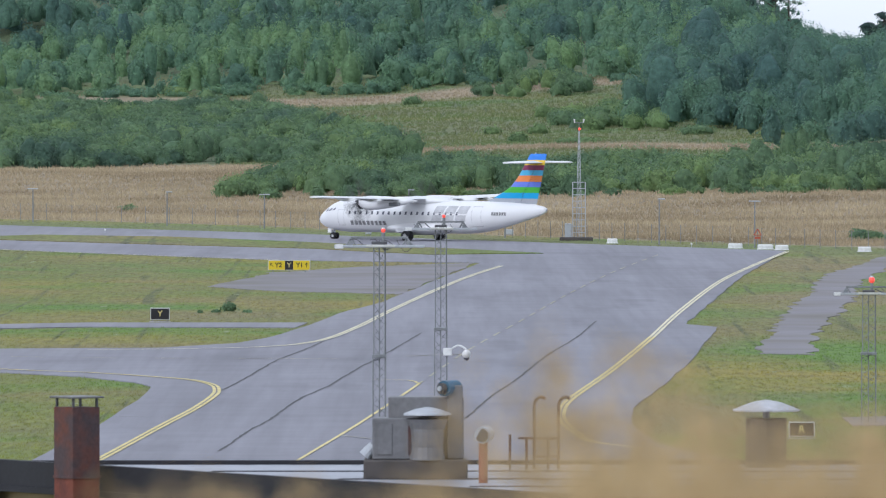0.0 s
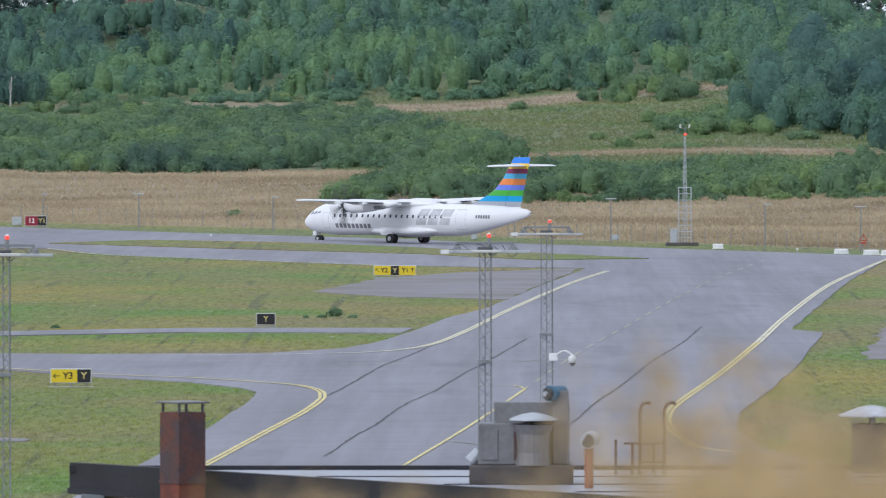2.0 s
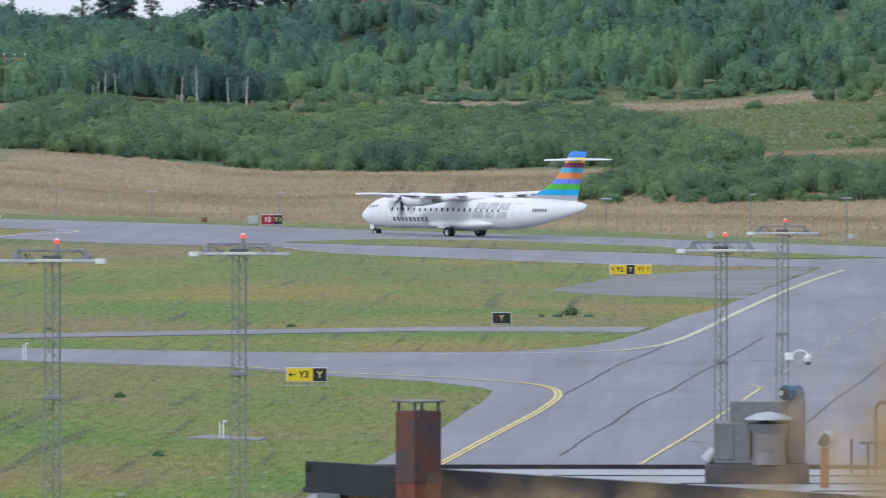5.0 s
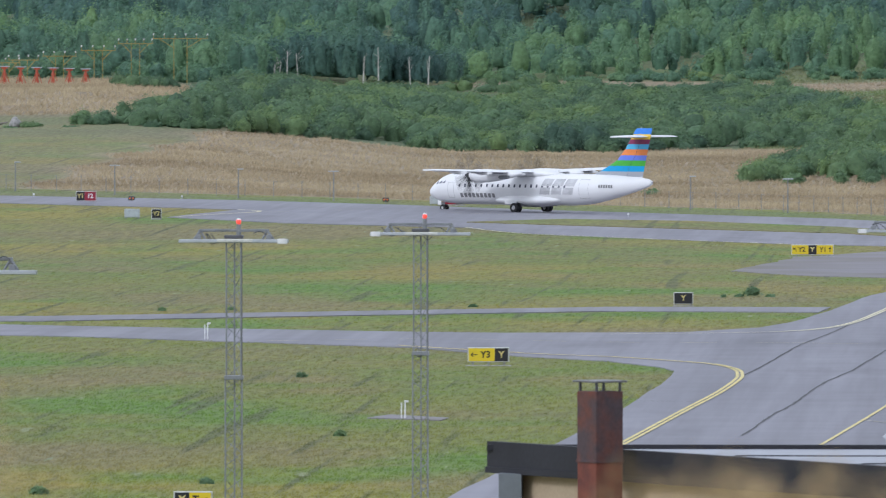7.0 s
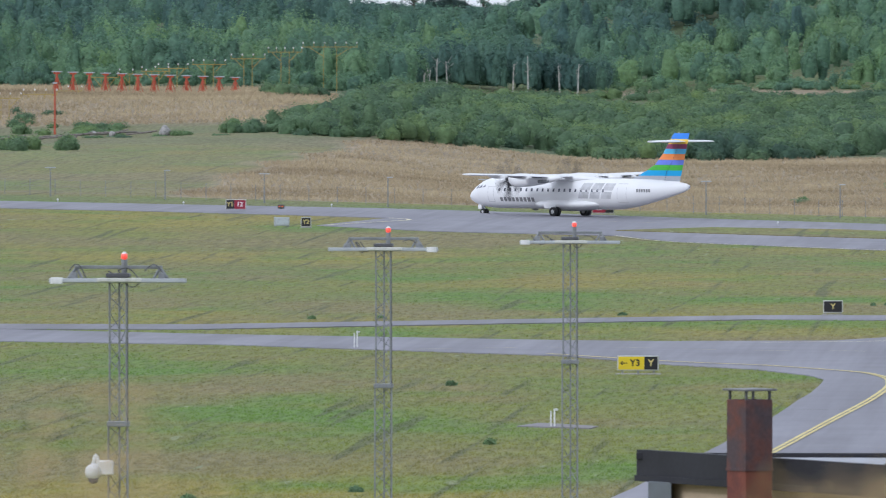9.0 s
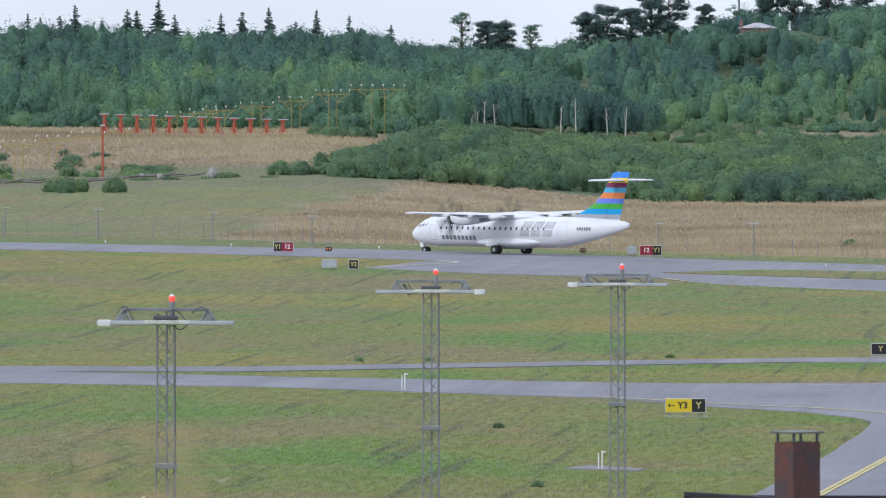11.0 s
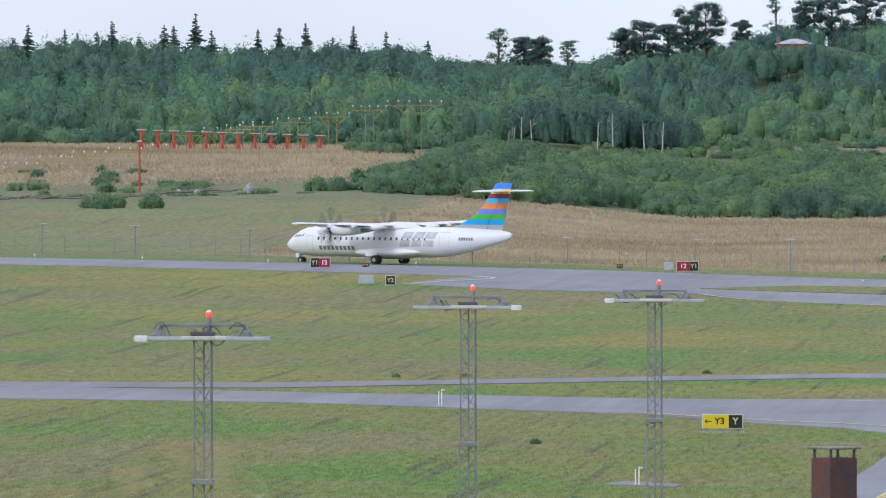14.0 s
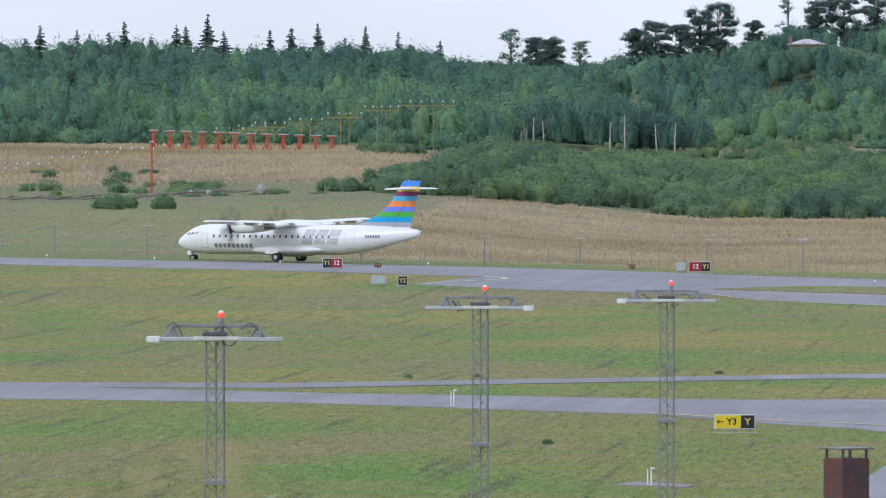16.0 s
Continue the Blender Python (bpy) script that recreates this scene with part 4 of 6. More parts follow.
def sign_back(x, y, w, h):
    z = land_at(x, y)
    s = thing("cabinet", pose(x, y, z), "pale grey metal equipment cabinet in the grass", "cabinet")
    part("body", boxed(-w / 2, w / 2, -0.15, 0.2, 0.12, h, 0.03), LIGHT_METAL, s)
    part("door", boxed(-w / 2 + 0.08, w / 2 - 0.08, -0.165, -0.15, 0.2, h - 0.1, 0.01), material("grey_blue_panel", (0.42, 0.45, 0.48), 0.5), s)
    for k in (-1, 1):
        part("leg", boxed(k * w * 0.4 - 0.04, k * w * 0.4 + 0.04, -0.05, 0.05, -0.1, 0.13), STEEL, s)


sign_back(-70.6, 954.6, 1.3, 0.85)
sign_back(-49.3, 1047, 0.9, 0.9)
sign_back(-6.7, 1013.8, 0.55, 0.8)
sign_back(5.9, 1011.4, 0.8, 0.6)


def guard_light(x, y):
    z = land_at(x, y)
    s = thing("guard_light", pose(x, y, z), "low dark runway guard light with an orange lamp", "airfield light", "guard lights")
    part("case", boxed(-0.3, 0.3, -0.12, 0.12, 0.1, 0.48, 0.05), BLADE, s)
    for k in (-1, 1):
        part("lens", rodded((k * 0.14, -0.11, 0.3), (k * 0.14, -0.17, 0.3), 0.075, n=12), material("amber_lens", (0.6, 0.16, 0.04), 0.3, emit=0.25), s, "orange lens")
    part("stem", rodded((0, 0, -0.1), (0, 0, 0.12), 0.07, n=8), STEEL, s)


for p in ((-54.3, 1056), (-76.6, 1035)):
    guard_light(*p)


def marker(x, y, h, mat, label):
    z = land_at(x, y)
    s = thing("marker_post", pose(x, y, z), label, "marker post")
    part("post", rodded((-0.06, 0, -0.1), (-0.06, 0, h * 0.9), 0.03, n=8), mat, s)
    part("post", rodded((0.1, 0, -0.1), (0.1, 0, h), 0.035, n=8), mat, s)
    part("bend", boxed(0.06, 0.26, -0.05, 0.05, h - 0.08, h + 0.02, 0.02), mat, s)


marker(-42.2, 626.1, 0.95, BLOCK_WHITE, "white marker posts beside the taxiway")
marker(-25.0, 500.9, 0.82, BLOCK_WHITE, "white bent pipe on a pad in the grass")
slab("pipe_pad", [(-26.6, 501.5), (-23.2, 498.5), (-23.0, 501.5), (-25.8, 505.5)], 0.05, ASPHALT_OLD, "small grey concrete pad in the grass", "pad")

# ---- far side: lamp posts, fence, weather mast, blocks ----


def lamp_post(x, y, h, kind=0):
    z = land_at(x, y)
    s = thing("lamp_post", pose(x, y, z), "thin grey lamp post with a flat lamp head", "lamp post", "lamp posts along the fence")
    part("post", rodded((0, 0, -0.2), (0, 0, h), 0.075, 0.05, 8), STEEL, s)
    part("lamp_head", boxed(-0.5 if kind != 1 else -0.1, 0.5, -0.12, 0.12, h - 0.02, h + 0.09, 0.03), LIGHT_METAL, s)


for k, (x, y) in enumerate(((-38.2, 1052.7), (-25.6, 1048.5), (-16.5, 1043.5), (-3.1, 1025.7), (5.5, 1002.2), (18.5, 966.6), (26.3, 953.4), (-91.0, 1079.0), (-80.8, 1070.2), (-68.5, 1061.8), (-59.4, 1059.8), (-111.4, 1083.0), (-102.5, 1084.0), (-47.7, 1065.9), (-122, 1092))):
    lamp_post(x, y, 3.9 if x > -10 else 3.1 if x > -45 else 2.75, k % 2)


def fence():
    s = thing("fence", Matrix.Identity(4), "wire mesh airfield fence on dark posts", "fence")
    P = curve_points([(60, 897), (26, 962), (5, 1008), (-17, 1050), (-45, 1068), (-80, 1080), (-118, 1098)], 2.75)
    wires = {0.3: bmesh.new(), 0.9: bmesh.new(), 1.5: bmesh.new()}
    prev = None
    for i, p in enumerate(P):
        z = land_at(p.x, p.y)
        a = Vector((p.x, p.y, z))
        part("post", rodded(a - Vector((0, 0, 0.1)), a + Vector((0, 0, 1.6)), 0.032, n=5), STEEL, s)
        if prev is not None:
            for h, bm in wires.items():
                rod(bm, prev + Vector((0, 0, h)), a + Vector((0, 0, h)), 0.005, n=3)
        prev = a
    for bm in wires.values():
        part("wire", bm, STEEL, s)


fence()


def weather_mast(x, y):
    z = land_at(x, y)
    m = thing("weather_mast", pose(x, y, z), "slender lattice weather mast inside a square scaffold cage", "mast")
    half = 0.55
    for cx in (-half, half):
        for cy in (-half, half):
            part("cage_post", rodded((cx, cy, 0), (cx, cy, 5.1), 0.045, n=6), LIGHT_METAL, m)
    for k in range(9):
        h = 0.7 + k * 0.55
        bm = bmesh.new()
        for a, b in (((-1, -1), (1, -1)), ((1, -1), (1, 1)), ((1, 1), (-1, 1)), ((-1, 1), (-1, -1))):
            rod(bm, (a[0] * half, a[1] * half, h), (b[0] * half, b[1] * half, h), 0.03, n=5)
        part("cage_ring", bm, LIGHT_METAL, m)
    for k in range(3):
        a = radians(90 + 120 * k)
        part("mast_tube", rodded((0.3 * math.cos(a), 0.3 * math.sin(a), 0), (0.06 * math.cos(a), 0.06 * math.sin(a), 9.6), 0.04, 0.025, 6), LIGHT_METAL, m)
    bm = bmesh.new()
    for k in range(16):
        h0, h1 = 0.6 * k, 0.6 * (k + 1)
        r0, r1 = 0.3 - 0.025 * h0, 0.3 - 0.025 * h1
        for i in range(3):
            a, b = radians(90 + 120 * i), radians(210 + 120 * i)
            rod(bm, (r0 * math.cos(a), r0 * math.sin(a), h0), (r1 * math.cos(b), r1 * math.sin(b), h1), 0.014, n=3)
    tagged(part("brace", bm, LIGHT_METAL, m), kind="stuff")
    part("crossarm", rodded((-0.42, 0, 10.3), (0.42, 0, 10.3), 0.03, n=6), STEEL, m)
    part("top_tube", rodded((0, 0, 9.5), (0, 0, 10.35), 0.04, n=6), STEEL, m)
    for k in (-1, 1):
        part("wind_sensor", rodded((k * 0.38, 0, 10.3), (k * 0.42, 0, 10.62), 0.05, 0.09, 8), BLOCK_WHITE, m)
    bm = bmesh.new()
    bmesh.ops.create_uvsphere(bm, u_segments=10, v_segments=6, radius=0.13, matrix=Matrix.Translation((0.05, -0.1, 9.75)))
    part("red_lamp", bm, RED_LAMP, m, "glowing red lamp")
    part("cabinet", boxed(-1.25, -0.65, -0.4, 0.3, 0.25, 1.5, 0.03), LIGHT_METAL, m, "grey switch cabinet")
    part("plinth", boxed(-1.7, 1.2, -0.8, 0.8, -0.1, 0.3, 0.08), PLINTH, m, "dark stone plinth")


weather_mast(11.9, 988.5)


def kerb_block(x, y, w, turn=0):
    rnd = random.Random(int(x * 10))
    z = land_at(x, y)
    s = thing("road_block", pose(x, y, z, 0, 0, turn), "white plastic barrier block beside the taxiway", "barrier", "white blocks")
    part("body", boxed(-w / 2, w / 2, -0.25, 0.25, -0.02, 0.42, 0.08), BLOCK_WHITE, s)
    part("foot", boxed(-w / 2 - 0.06, w / 2 + 0.06, -0.32, 0.32, -0.03, 0.08, 0.03), BLOCK_WHITE, s)


for x, y, w in ((24.6, 950.8, 1.2), (27.0, 946.2, 1.3), (28.3, 943.7, 1.1), (34.9, 935.5, 1.1), (14.6, 974.7, 0.9)):
    kerb_block(x, y, w)


def warning_sign(x, y):
    z = land_at(x, y)
    s = thing("warning_sign", pose(x, y, z), "red triangular warning sign on a post", "sign")
    part("post", rodded((0, 0, -0.1), (0, 0, 1.7), 0.04, n=6), STEEL, s)
    bm = bmesh.new()
    P = [(-0.3, 1.1), (0.3, 1.1), (0, 1.62)]
    for a, b in zip(P, P[1:] + P[:1]):
        rod(bm, (a[0], -0.06, a[1]), (b[0], -0.06, b[1]), 0.045, n=5)
    part("rim", bm, ORANGE_STEEL, s, "red rim")
    part("plate", boxed(-0.25, 0.25, -0.09, -0.05, 0.78, 0.98), ORANGE_STEEL, s)


warning_sign(26.5, 952.0)

# ---- building with flat roof in front ----


def building():
    b = thing("flat_roof_building", Matrix.Identity(4), "low sand-coloured building with a black-edged flat roof", "building")
    A, B, C, D = (-9.48, 223.4), (3.0, 204.0), (16.0, 206.0), (16.0, 223.8)
    ring = [A, B, C, D]

    def prism(pts, z0, z1, mat, name, parent=b, label=""):
        bm = bmesh.new()
        loft(bm, [[(x, y, z0) for x, y in pts], [(x, y, z1) for x, y in pts]])
        return part(name, bm, mat, parent, label)

    inner = [(-9.0, 223.1), (3.15, 204.5), (15.7, 206.4), (15.7, 223.4)]
    prism(inner, -0.2, 8.8, WALL, "wall")
    prism(inner, 8.8, 9.12, ROOF_GREY, "roof", label="pale grey roof felt")
    for (p, q), hgt in zip(((A, B), (B, C), (C, D), (D, A)), (9.26, 9.26, 9.26, 9.2)):
        p, q = Vector(p), Vector(q)
        d = (q - p).normalized()
        n = Vector((-d.y, d.x)) * 0.2
        bm = bmesh.new()
        quad = [p, q, q + n, p + n]
        lowz = 8.72 if hgt > 9.22 else 9.08
        loft(bm, [[(v.x, v.y, lowz) for v in quad], [(v.x, v.y, hgt) for v in quad]])
        fas = part("fascia", bm, ROOF_FELT, b, "black felt roof edge")
        if lowz < 9:
            bm = bmesh.new()
            o = -n * 0.25
            quad = [p + o, q + o, q + n, p + n]
            loft(bm, [[(v.x, v.y, 8.64) for v in quad], [(v.x, v.y, 8.76) for v in quad]])
            part("drip_edge", bm, ROOF_FELT, fas)
    part("corner_post", boxed(-9.2, -8.75, 222.2, 222.9, -0.2, 8.66), PILASTER, b, "grey sheet corner post")
    # felt seams on the roof
    for k, (x0, x1, y) in enumerate(((-4.5, 15.5, 219.5), (-2.0, 15.5, 215.6), (0.5, 15.5, 212.0))):
        part("roof_seam", boxed(x0, x1, y, y + 0.25, 9.1, 9.135), ROOF_FELT, b)


building()


def chimney():
    c = thing("chimney", pose(-7.08, 218.4, 0, 0, 0, 37), "rusty square sheet-metal chimney with a flat cap on posts", "chimney")
    a = 0.315
    part("lower_shaft", boxed(-a, a, -a, a, -0.1, 9.07, 0.01), RUST_LOW, c, "redder rusty lower shaft")
    part("upper_shaft", boxed(-a - 0.006, a + 0.006, -a - 0.006, a + 0.006, 9.07, 10.42, 0.012), RUST, c, "dark rusty upper shaft")
    part("seam", boxed(-a - 0.02, a + 0.02, -a - 0.02, a + 0.02, 9.04, 9.09), RUST, c)
    for sx in (-1, 1):
        for sy in (-1, 1):
            part("cap_post", boxed(sx * (a - 0.04) - 0.02, sx * (a - 0.04) + 0.02, sy * (a - 0.04) - 0.02, sy * (a - 0.04) + 0.02, 10.4, 10.6), DARK_METAL, c)
    part("cap", boxed(-a - 0.07, a + 0.07, -a - 0.07, a + 0.07, 10.59, 10.63, 0.01), DUCT, c, "thin flat steel cap")


chimney()


def ventilator():
    """Roof ventilation unit with plinth, boxes, fan cowl and motor."""
    v = thing("ventilation_unit", pose(-0.55, 216.4, 9.12), "grey sheet-metal roof ventilation unit with a blue motor", "ventilation unit")
    part("plinth", boxed(-0.97, 1.02, -0.6, 0.9, -0.02, 0.36, 0.03), PLINTH, v, "felt-covered plinth")
    part("side_box", boxed(-0.8, 0.1, -0.3, 0.7, 0.36, 1.15, 0.02), DUCT, v)
    part("panel", boxed(-0.72, -0.42, -0.32, -0.3, 0.45, 1.05, 0.01), DUCT, v)
    part("rust_strip", boxed(-0.12, -0.06, -0.32, -0.3, 0.45, 1.0), RUST, v, "rust streak on the seam")
    part("tall_box", boxed(-0.5, 0.95, 0.1, 0.9, 0.36, 1.55, 0.02), DUCT, v)
    part("column", boxed(0.62, 0.93, -0.1, 0.5, 0.36, 1.78, 0.02), DUCT, v)
    bm = bmesh.new()
    loft(bm, [[(r * math.cos(t) + 0.25, r * math.sin(t) - 0.35, z) for t in np.linspace(0, 2 * math.pi, 21)[:-1]] for r, z in ((0.34, 0.36), (0.3, 0.6), (0.32, 0.95), (0.4, 1.14))])
    part("duct", bm, DUCT, v, "flared round duct")
    bm = bmesh.new()
    loft(bm, [[(r * math.cos(t) + 0.25, r * math.sin(t) - 0.35, z) for t in np.linspace(0, 2 * math.pi, 25)[:-1]] for r, z in ((0.46, 1.22), (0.45, 1.25), (0.25, 1.33), (0.05, 1.37))])
    part("cowl", bm, LIGHT_METAL, v, "pale conical rain cowl")
    motor = part("motor", rodded((0.56, -0.15, 1.72), (0.8, 0.2, 1.72), 0.15, n=18), BLUE_MOTOR, v, "blue electric motor")
    part("motor_end", rodded((0.5, -0.2, 1.72), (0.56, -0.15, 1.72), 0.11, n=14), BLADE, motor)
    part("motor_hub", rodded((0.47, -0.23, 1.72), (0.5, -0.2, 1.72), 0.05, n=10), LIGHT_METAL, motor)
    part("elbow", rodded((-0.95, -0.1, 0.42), (-0.78, -0.1, 0.62), 0.13, 0.1, 12), LIGHT_METAL, v)


ventilator()


def red_pipe():
    p = thing("vent_pipe", pose(0.76, 214.0, 9.12), "rusty orange vent pipe with a bright steel end", "pipe")
    part("pipe", rodded((0, 0, -0.1), (0, 0, 0.78), 0.085, n=12), RED_POST, p)
    part("elbow", rodded((0.06, 0.1, 0.93), (-0.02, -0.16, 0.9), 0.16, 0.16, 16), LIGHT_METAL, p, "bright steel elbow")
    # black disc stands for the shade inside the open pipe end
    part("mouth", rodded((-0.02, -0.165, 0.9), (-0.025, -0.175, 0.9), 0.13, 0.13, 16), BLADE, p)


red_pipe()


def ladder():
    l = thing("roof_ladder", pose(2.02, 221.0, 8.94), "rusty steel roof ladder with hooped handrails", "ladder")
    for dx in (-0.24, 0.24):
        bm = bmesh.new()
        pts = [Vector((dx, 0, -0.8)), Vector((dx, 0, 1.4))] + [Vector((dx + 0.14 * (1 - math.cos(t)), 0.05, 1.4 + 0.14 * math.sin(t) * 1.3)) for t in np.linspace(0.3, 2.2, 6)]
        tube(bm, pts, 0.032, 8)
        part("rail", bm, RUST, l)
    for k, x in enumerate((-0.71, -0.39, 0.04)):
        part("post", rodded((x, 0, -0.5), (x, 0, 0.85 if k == 0 else 0.8), 0.03, n=6), RUST, l)
    for z in (0.1, 0.42, 0.78):
        part("rung", rodded((-0.55 if z > 0.5 else -0.24, 0, z), (0.24, 0, z), 0.022, n=6), RUST, l)


ladder()


def roof_cap():
    c = thing("roof_vent", pose(6.35, 222.0, 9.1), "white conical roof vent cap on a grey stub", "roof vent")
    part("stub", rodded((0, 0, 0), (0, 0, 0.98), 0.4, n=20), PLINTH, c)
    part("neck", rodded((0, 0, 0.95), (0, 0, 1.14), 0.07, n=10), LIGHT_METAL, c)
    bm = bmesh.new()
    loft(bm, [[(r * math.cos(t), r * math.sin(t), z) for t in np.linspace(0, 2 * math.pi, 29)[:-1]] for r, z in ((0.66, 1.12), (0.66, 1.15), (0.3, 1.29), (0.1, 1.33), (0.03, 1.34))])
    part("cap", bm, CAP_WHITE, c, "white conical cap")


roof_cap()

# ---- woods: leafy masses built from many small leaves ----


def leaf_mass(name, crowns, per, leaf, mat, label, seed, core=0.8):
    """crowns: rows of centre, radii and tone; each is a lumpy dome of leaf clumps with a closed heart."""
    r = np.random.RandomState(seed)
    B = np.asarray(crowns, float)
    n = len(B)

    def swell(d, own):
        """How far the lumps of each crown reach in direction d."""
        out = np.full(d.shape[:-1], 0.8)
        for k in range(own.shape[1]):
            near = np.clip((d * own[:, k]).sum(-1), 0, 1) ** 14
            out = np.maximum(out, 0.8 + (0.3 + 0.05 * (k % 5)) * near)
        return out

    def skirted(d):
        """Crowns keep their width down to the ground."""
        low = np.clip(-d[:, 2:3], 0, 1)
        flat = np.linalg.norm(d[:, :2], axis=1)[:, None] + 0.001
        wide = np.where(low > 0, 1 - 0.12 * low * low, flat)
        return np.concatenate([d[:, :2] / flat * wide, d[:, 2:3]], 1)

    lumps = r.normal(size=(n, 15, 3)) + [0, 0, 0.45]
    lumps /= np.linalg.norm(lumps, axis=2)[:, :, None]
    which = np.repeat(np.arange(n), per)
    d = r.normal(size=(n * per, 3))
    d[:, 2] = np.where(d[:, 2] < -0.4, -d[:, 2], d[:, 2])
    d /= np.linalg.norm(d, axis=1)[:, None]
    reach = swell(d, lumps[which])
    p = B[which, :3] + skirted(d) * B[which, 3:6] * (reach * r.triangular(0.8, 1.04, 1.25, n * per))[:, None]
    nrm = d * 1.1 + r.normal(size=d.shape) * 0.4 + [0, -0.1, 0.35]
    nrm /= np.linalg.norm(nrm, axis=1)[:, None]
    a = d * 0.25 + r.normal(size=d.shape) * 0.4 + [0, 0, 0.9]
    a -= nrm * (a * nrm).sum(1)[:, None]
    a /= np.linalg.norm(a, axis=1)[:, None] + 0.001
    b = np.cross(nrm, a)
    s = leaf * r.uniform(0.5, 1.25, (n * per, 1))
    quad = np.stack([p + a * s * 1.5, p - a * s * 0.7 + b * s * 0.55, p - a * s * 0.6 - b * s * 0.6], 1).reshape(-1, 3)
    rings, seg = 4, 8
    dirs = [(0, 0, 1)] + [(math.sin(t) * math.cos(f), math.sin(t) * math.sin(f), math.cos(t)) for t in np.linspace(0.5, 2.5, rings) for f in np.linspace(0, 2 * math.pi, seg, False)]
    dirs = np.array(dirs)
    m = len(dirs)
    dd = np.repeat(dirs[None], n, 0).reshape(-1, 3)
    own = np.repeat(np.arange(n), m)
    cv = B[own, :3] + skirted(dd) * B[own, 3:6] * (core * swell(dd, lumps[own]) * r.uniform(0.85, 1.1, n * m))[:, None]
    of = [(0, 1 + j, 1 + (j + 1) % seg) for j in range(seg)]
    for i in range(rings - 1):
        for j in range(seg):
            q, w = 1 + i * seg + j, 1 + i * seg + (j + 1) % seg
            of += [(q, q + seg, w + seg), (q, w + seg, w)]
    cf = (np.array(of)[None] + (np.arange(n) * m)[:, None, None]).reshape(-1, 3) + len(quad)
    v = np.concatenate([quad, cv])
    nq = n * per
    me = bpy.data.meshes.new(name)
    me.vertices.add(len(v))
    me.vertices.foreach_set("co", v.astype(np.float32).ravel())
    loops = np.concatenate([np.arange(nq * 3), cf.ravel()]).astype(np.int32)
    me.loops.add(len(loops))
    me.loops.foreach_set("vertex_index", loops)
    starts = np.concatenate([np.arange(nq) * 3, nq * 3 + np.arange(len(cf)) * 3]).astype(np.int32)
    me.polygons.add(len(starts))
    me.polygons.foreach_set("loop_start", starts)
    me.update(calc_edges=True)
    me.materials.append(mat)
    # hearts a step darker, shade inside the crown put into the tone
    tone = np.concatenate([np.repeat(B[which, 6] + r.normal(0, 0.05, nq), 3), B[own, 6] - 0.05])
    me.attributes.new("tone", "FLOAT", "POINT").data.foreach_set("value", tone.astype(np.float32))
    ob = new(name, me)
    if label:
        tagged(ob, label, "woods" if "tree" in label else "bushes", kind="stuff")
    return ob


SKYLINE_TRACE = [(-0.13, 0.0050), (-0.107, 0.0049), (-0.097, 0.0050), (-0.090, 0.0047), (-0.0845, 0.0043), (-0.076, 0.0045), (-0.070, 0.0042), (-0.0655, 0.0030), (-0.062, 0.0031), (-0.0565, 0.0027), (-0.052, 0.0036), (-0.047, 0.0039),
         (-0.0405, 0.0050), (-0.037, 0.0062), (-0.0286, 0.0066), (-0.01, 0.0068), (0.02, 0.0062), (0.029, 0.0046), (0.0312, 0.0026), (0.0335, 0.0012), (0.0365, 0.0006), (0.038, 0.0011), (0.041, 0.0030), (0.055, 0.0040)]


def ceiling_at(az, d):
    """Height of the treetops along the skyline, traced from the camera's view."""
    return 17.5 + float(ramp(az, SKYLINE_TRACE)) * d


def crown(r, x, y, z, h, w, tone, low=0.2):
    """One dome-shaped broadleaf crown, or two or three leaning together."""
    out = []
    for k in range(r.choice((1, 1, 2, 3))):
        f = 1.0 if k == 0 else r.uniform(0.6, 0.9)
        hh, ww = h * f, w * f * r.uniform(0.85, 1.1)
        cx, cy = (x, y) if k == 0 else (x + r.uniform(-0.9, 0.9) * w, y + r.uniform(-0.9, 0.6) * w)
        rz = hh * (1 - low) * 0.45
        out.append((cx, cy, z + hh * low + rz, ww * 0.82, ww * 0.82, rz, tone + r.uniform(-0.06, 0.06)))
    return out


def scatter(seed, n, az0, az1, d0, d1, hs, ws, keep=None, low=0.15, tones=(0.25, 0.8)):
    """Crowns spread over a stretch of land, none above the skyline the camera sees."""
    r = random.Random(seed)
    out = []
    for i in range(n):
        az, d = r.uniform(az0, az1), r.uniform(d0, d1)
        stand = math.sin(az * 230 + d * 0.013) * math.sin(d * 0.021 + az * 90) + 0.5 * math.sin(az * 610 - d * 0.03)
        tone = (tones[0] + tones[1]) / 2 + (tones[1] - tones[0]) * (0.28 * stand + r.uniform(-0.3, 0.3))
        if keep and not keep(az, d):
            continue
        x, y = az * d, d
        if abs(x + 72.8) < 4.5 and 2010 < d < 2072:
            continue
        h = r.uniform(*hs) * (1 + 0.2 * math.sin(az * 400 + d * 0.02))
        if 1560 < d < 1740 and hs[1] < 4.3:
            h *= 1 - 0.42 * min(1, (d - 1560) / 150)
        if d > 1500:
            h = min(h, ceiling_at(az, d) - r.uniform(0, 0.8) - land_at(x, y))
            if h < 1.5:
                continue
        out += crown(r, x, y, land_at(x, y) - 0.3, h, r.uniform(*ws), tone, low)
    return out


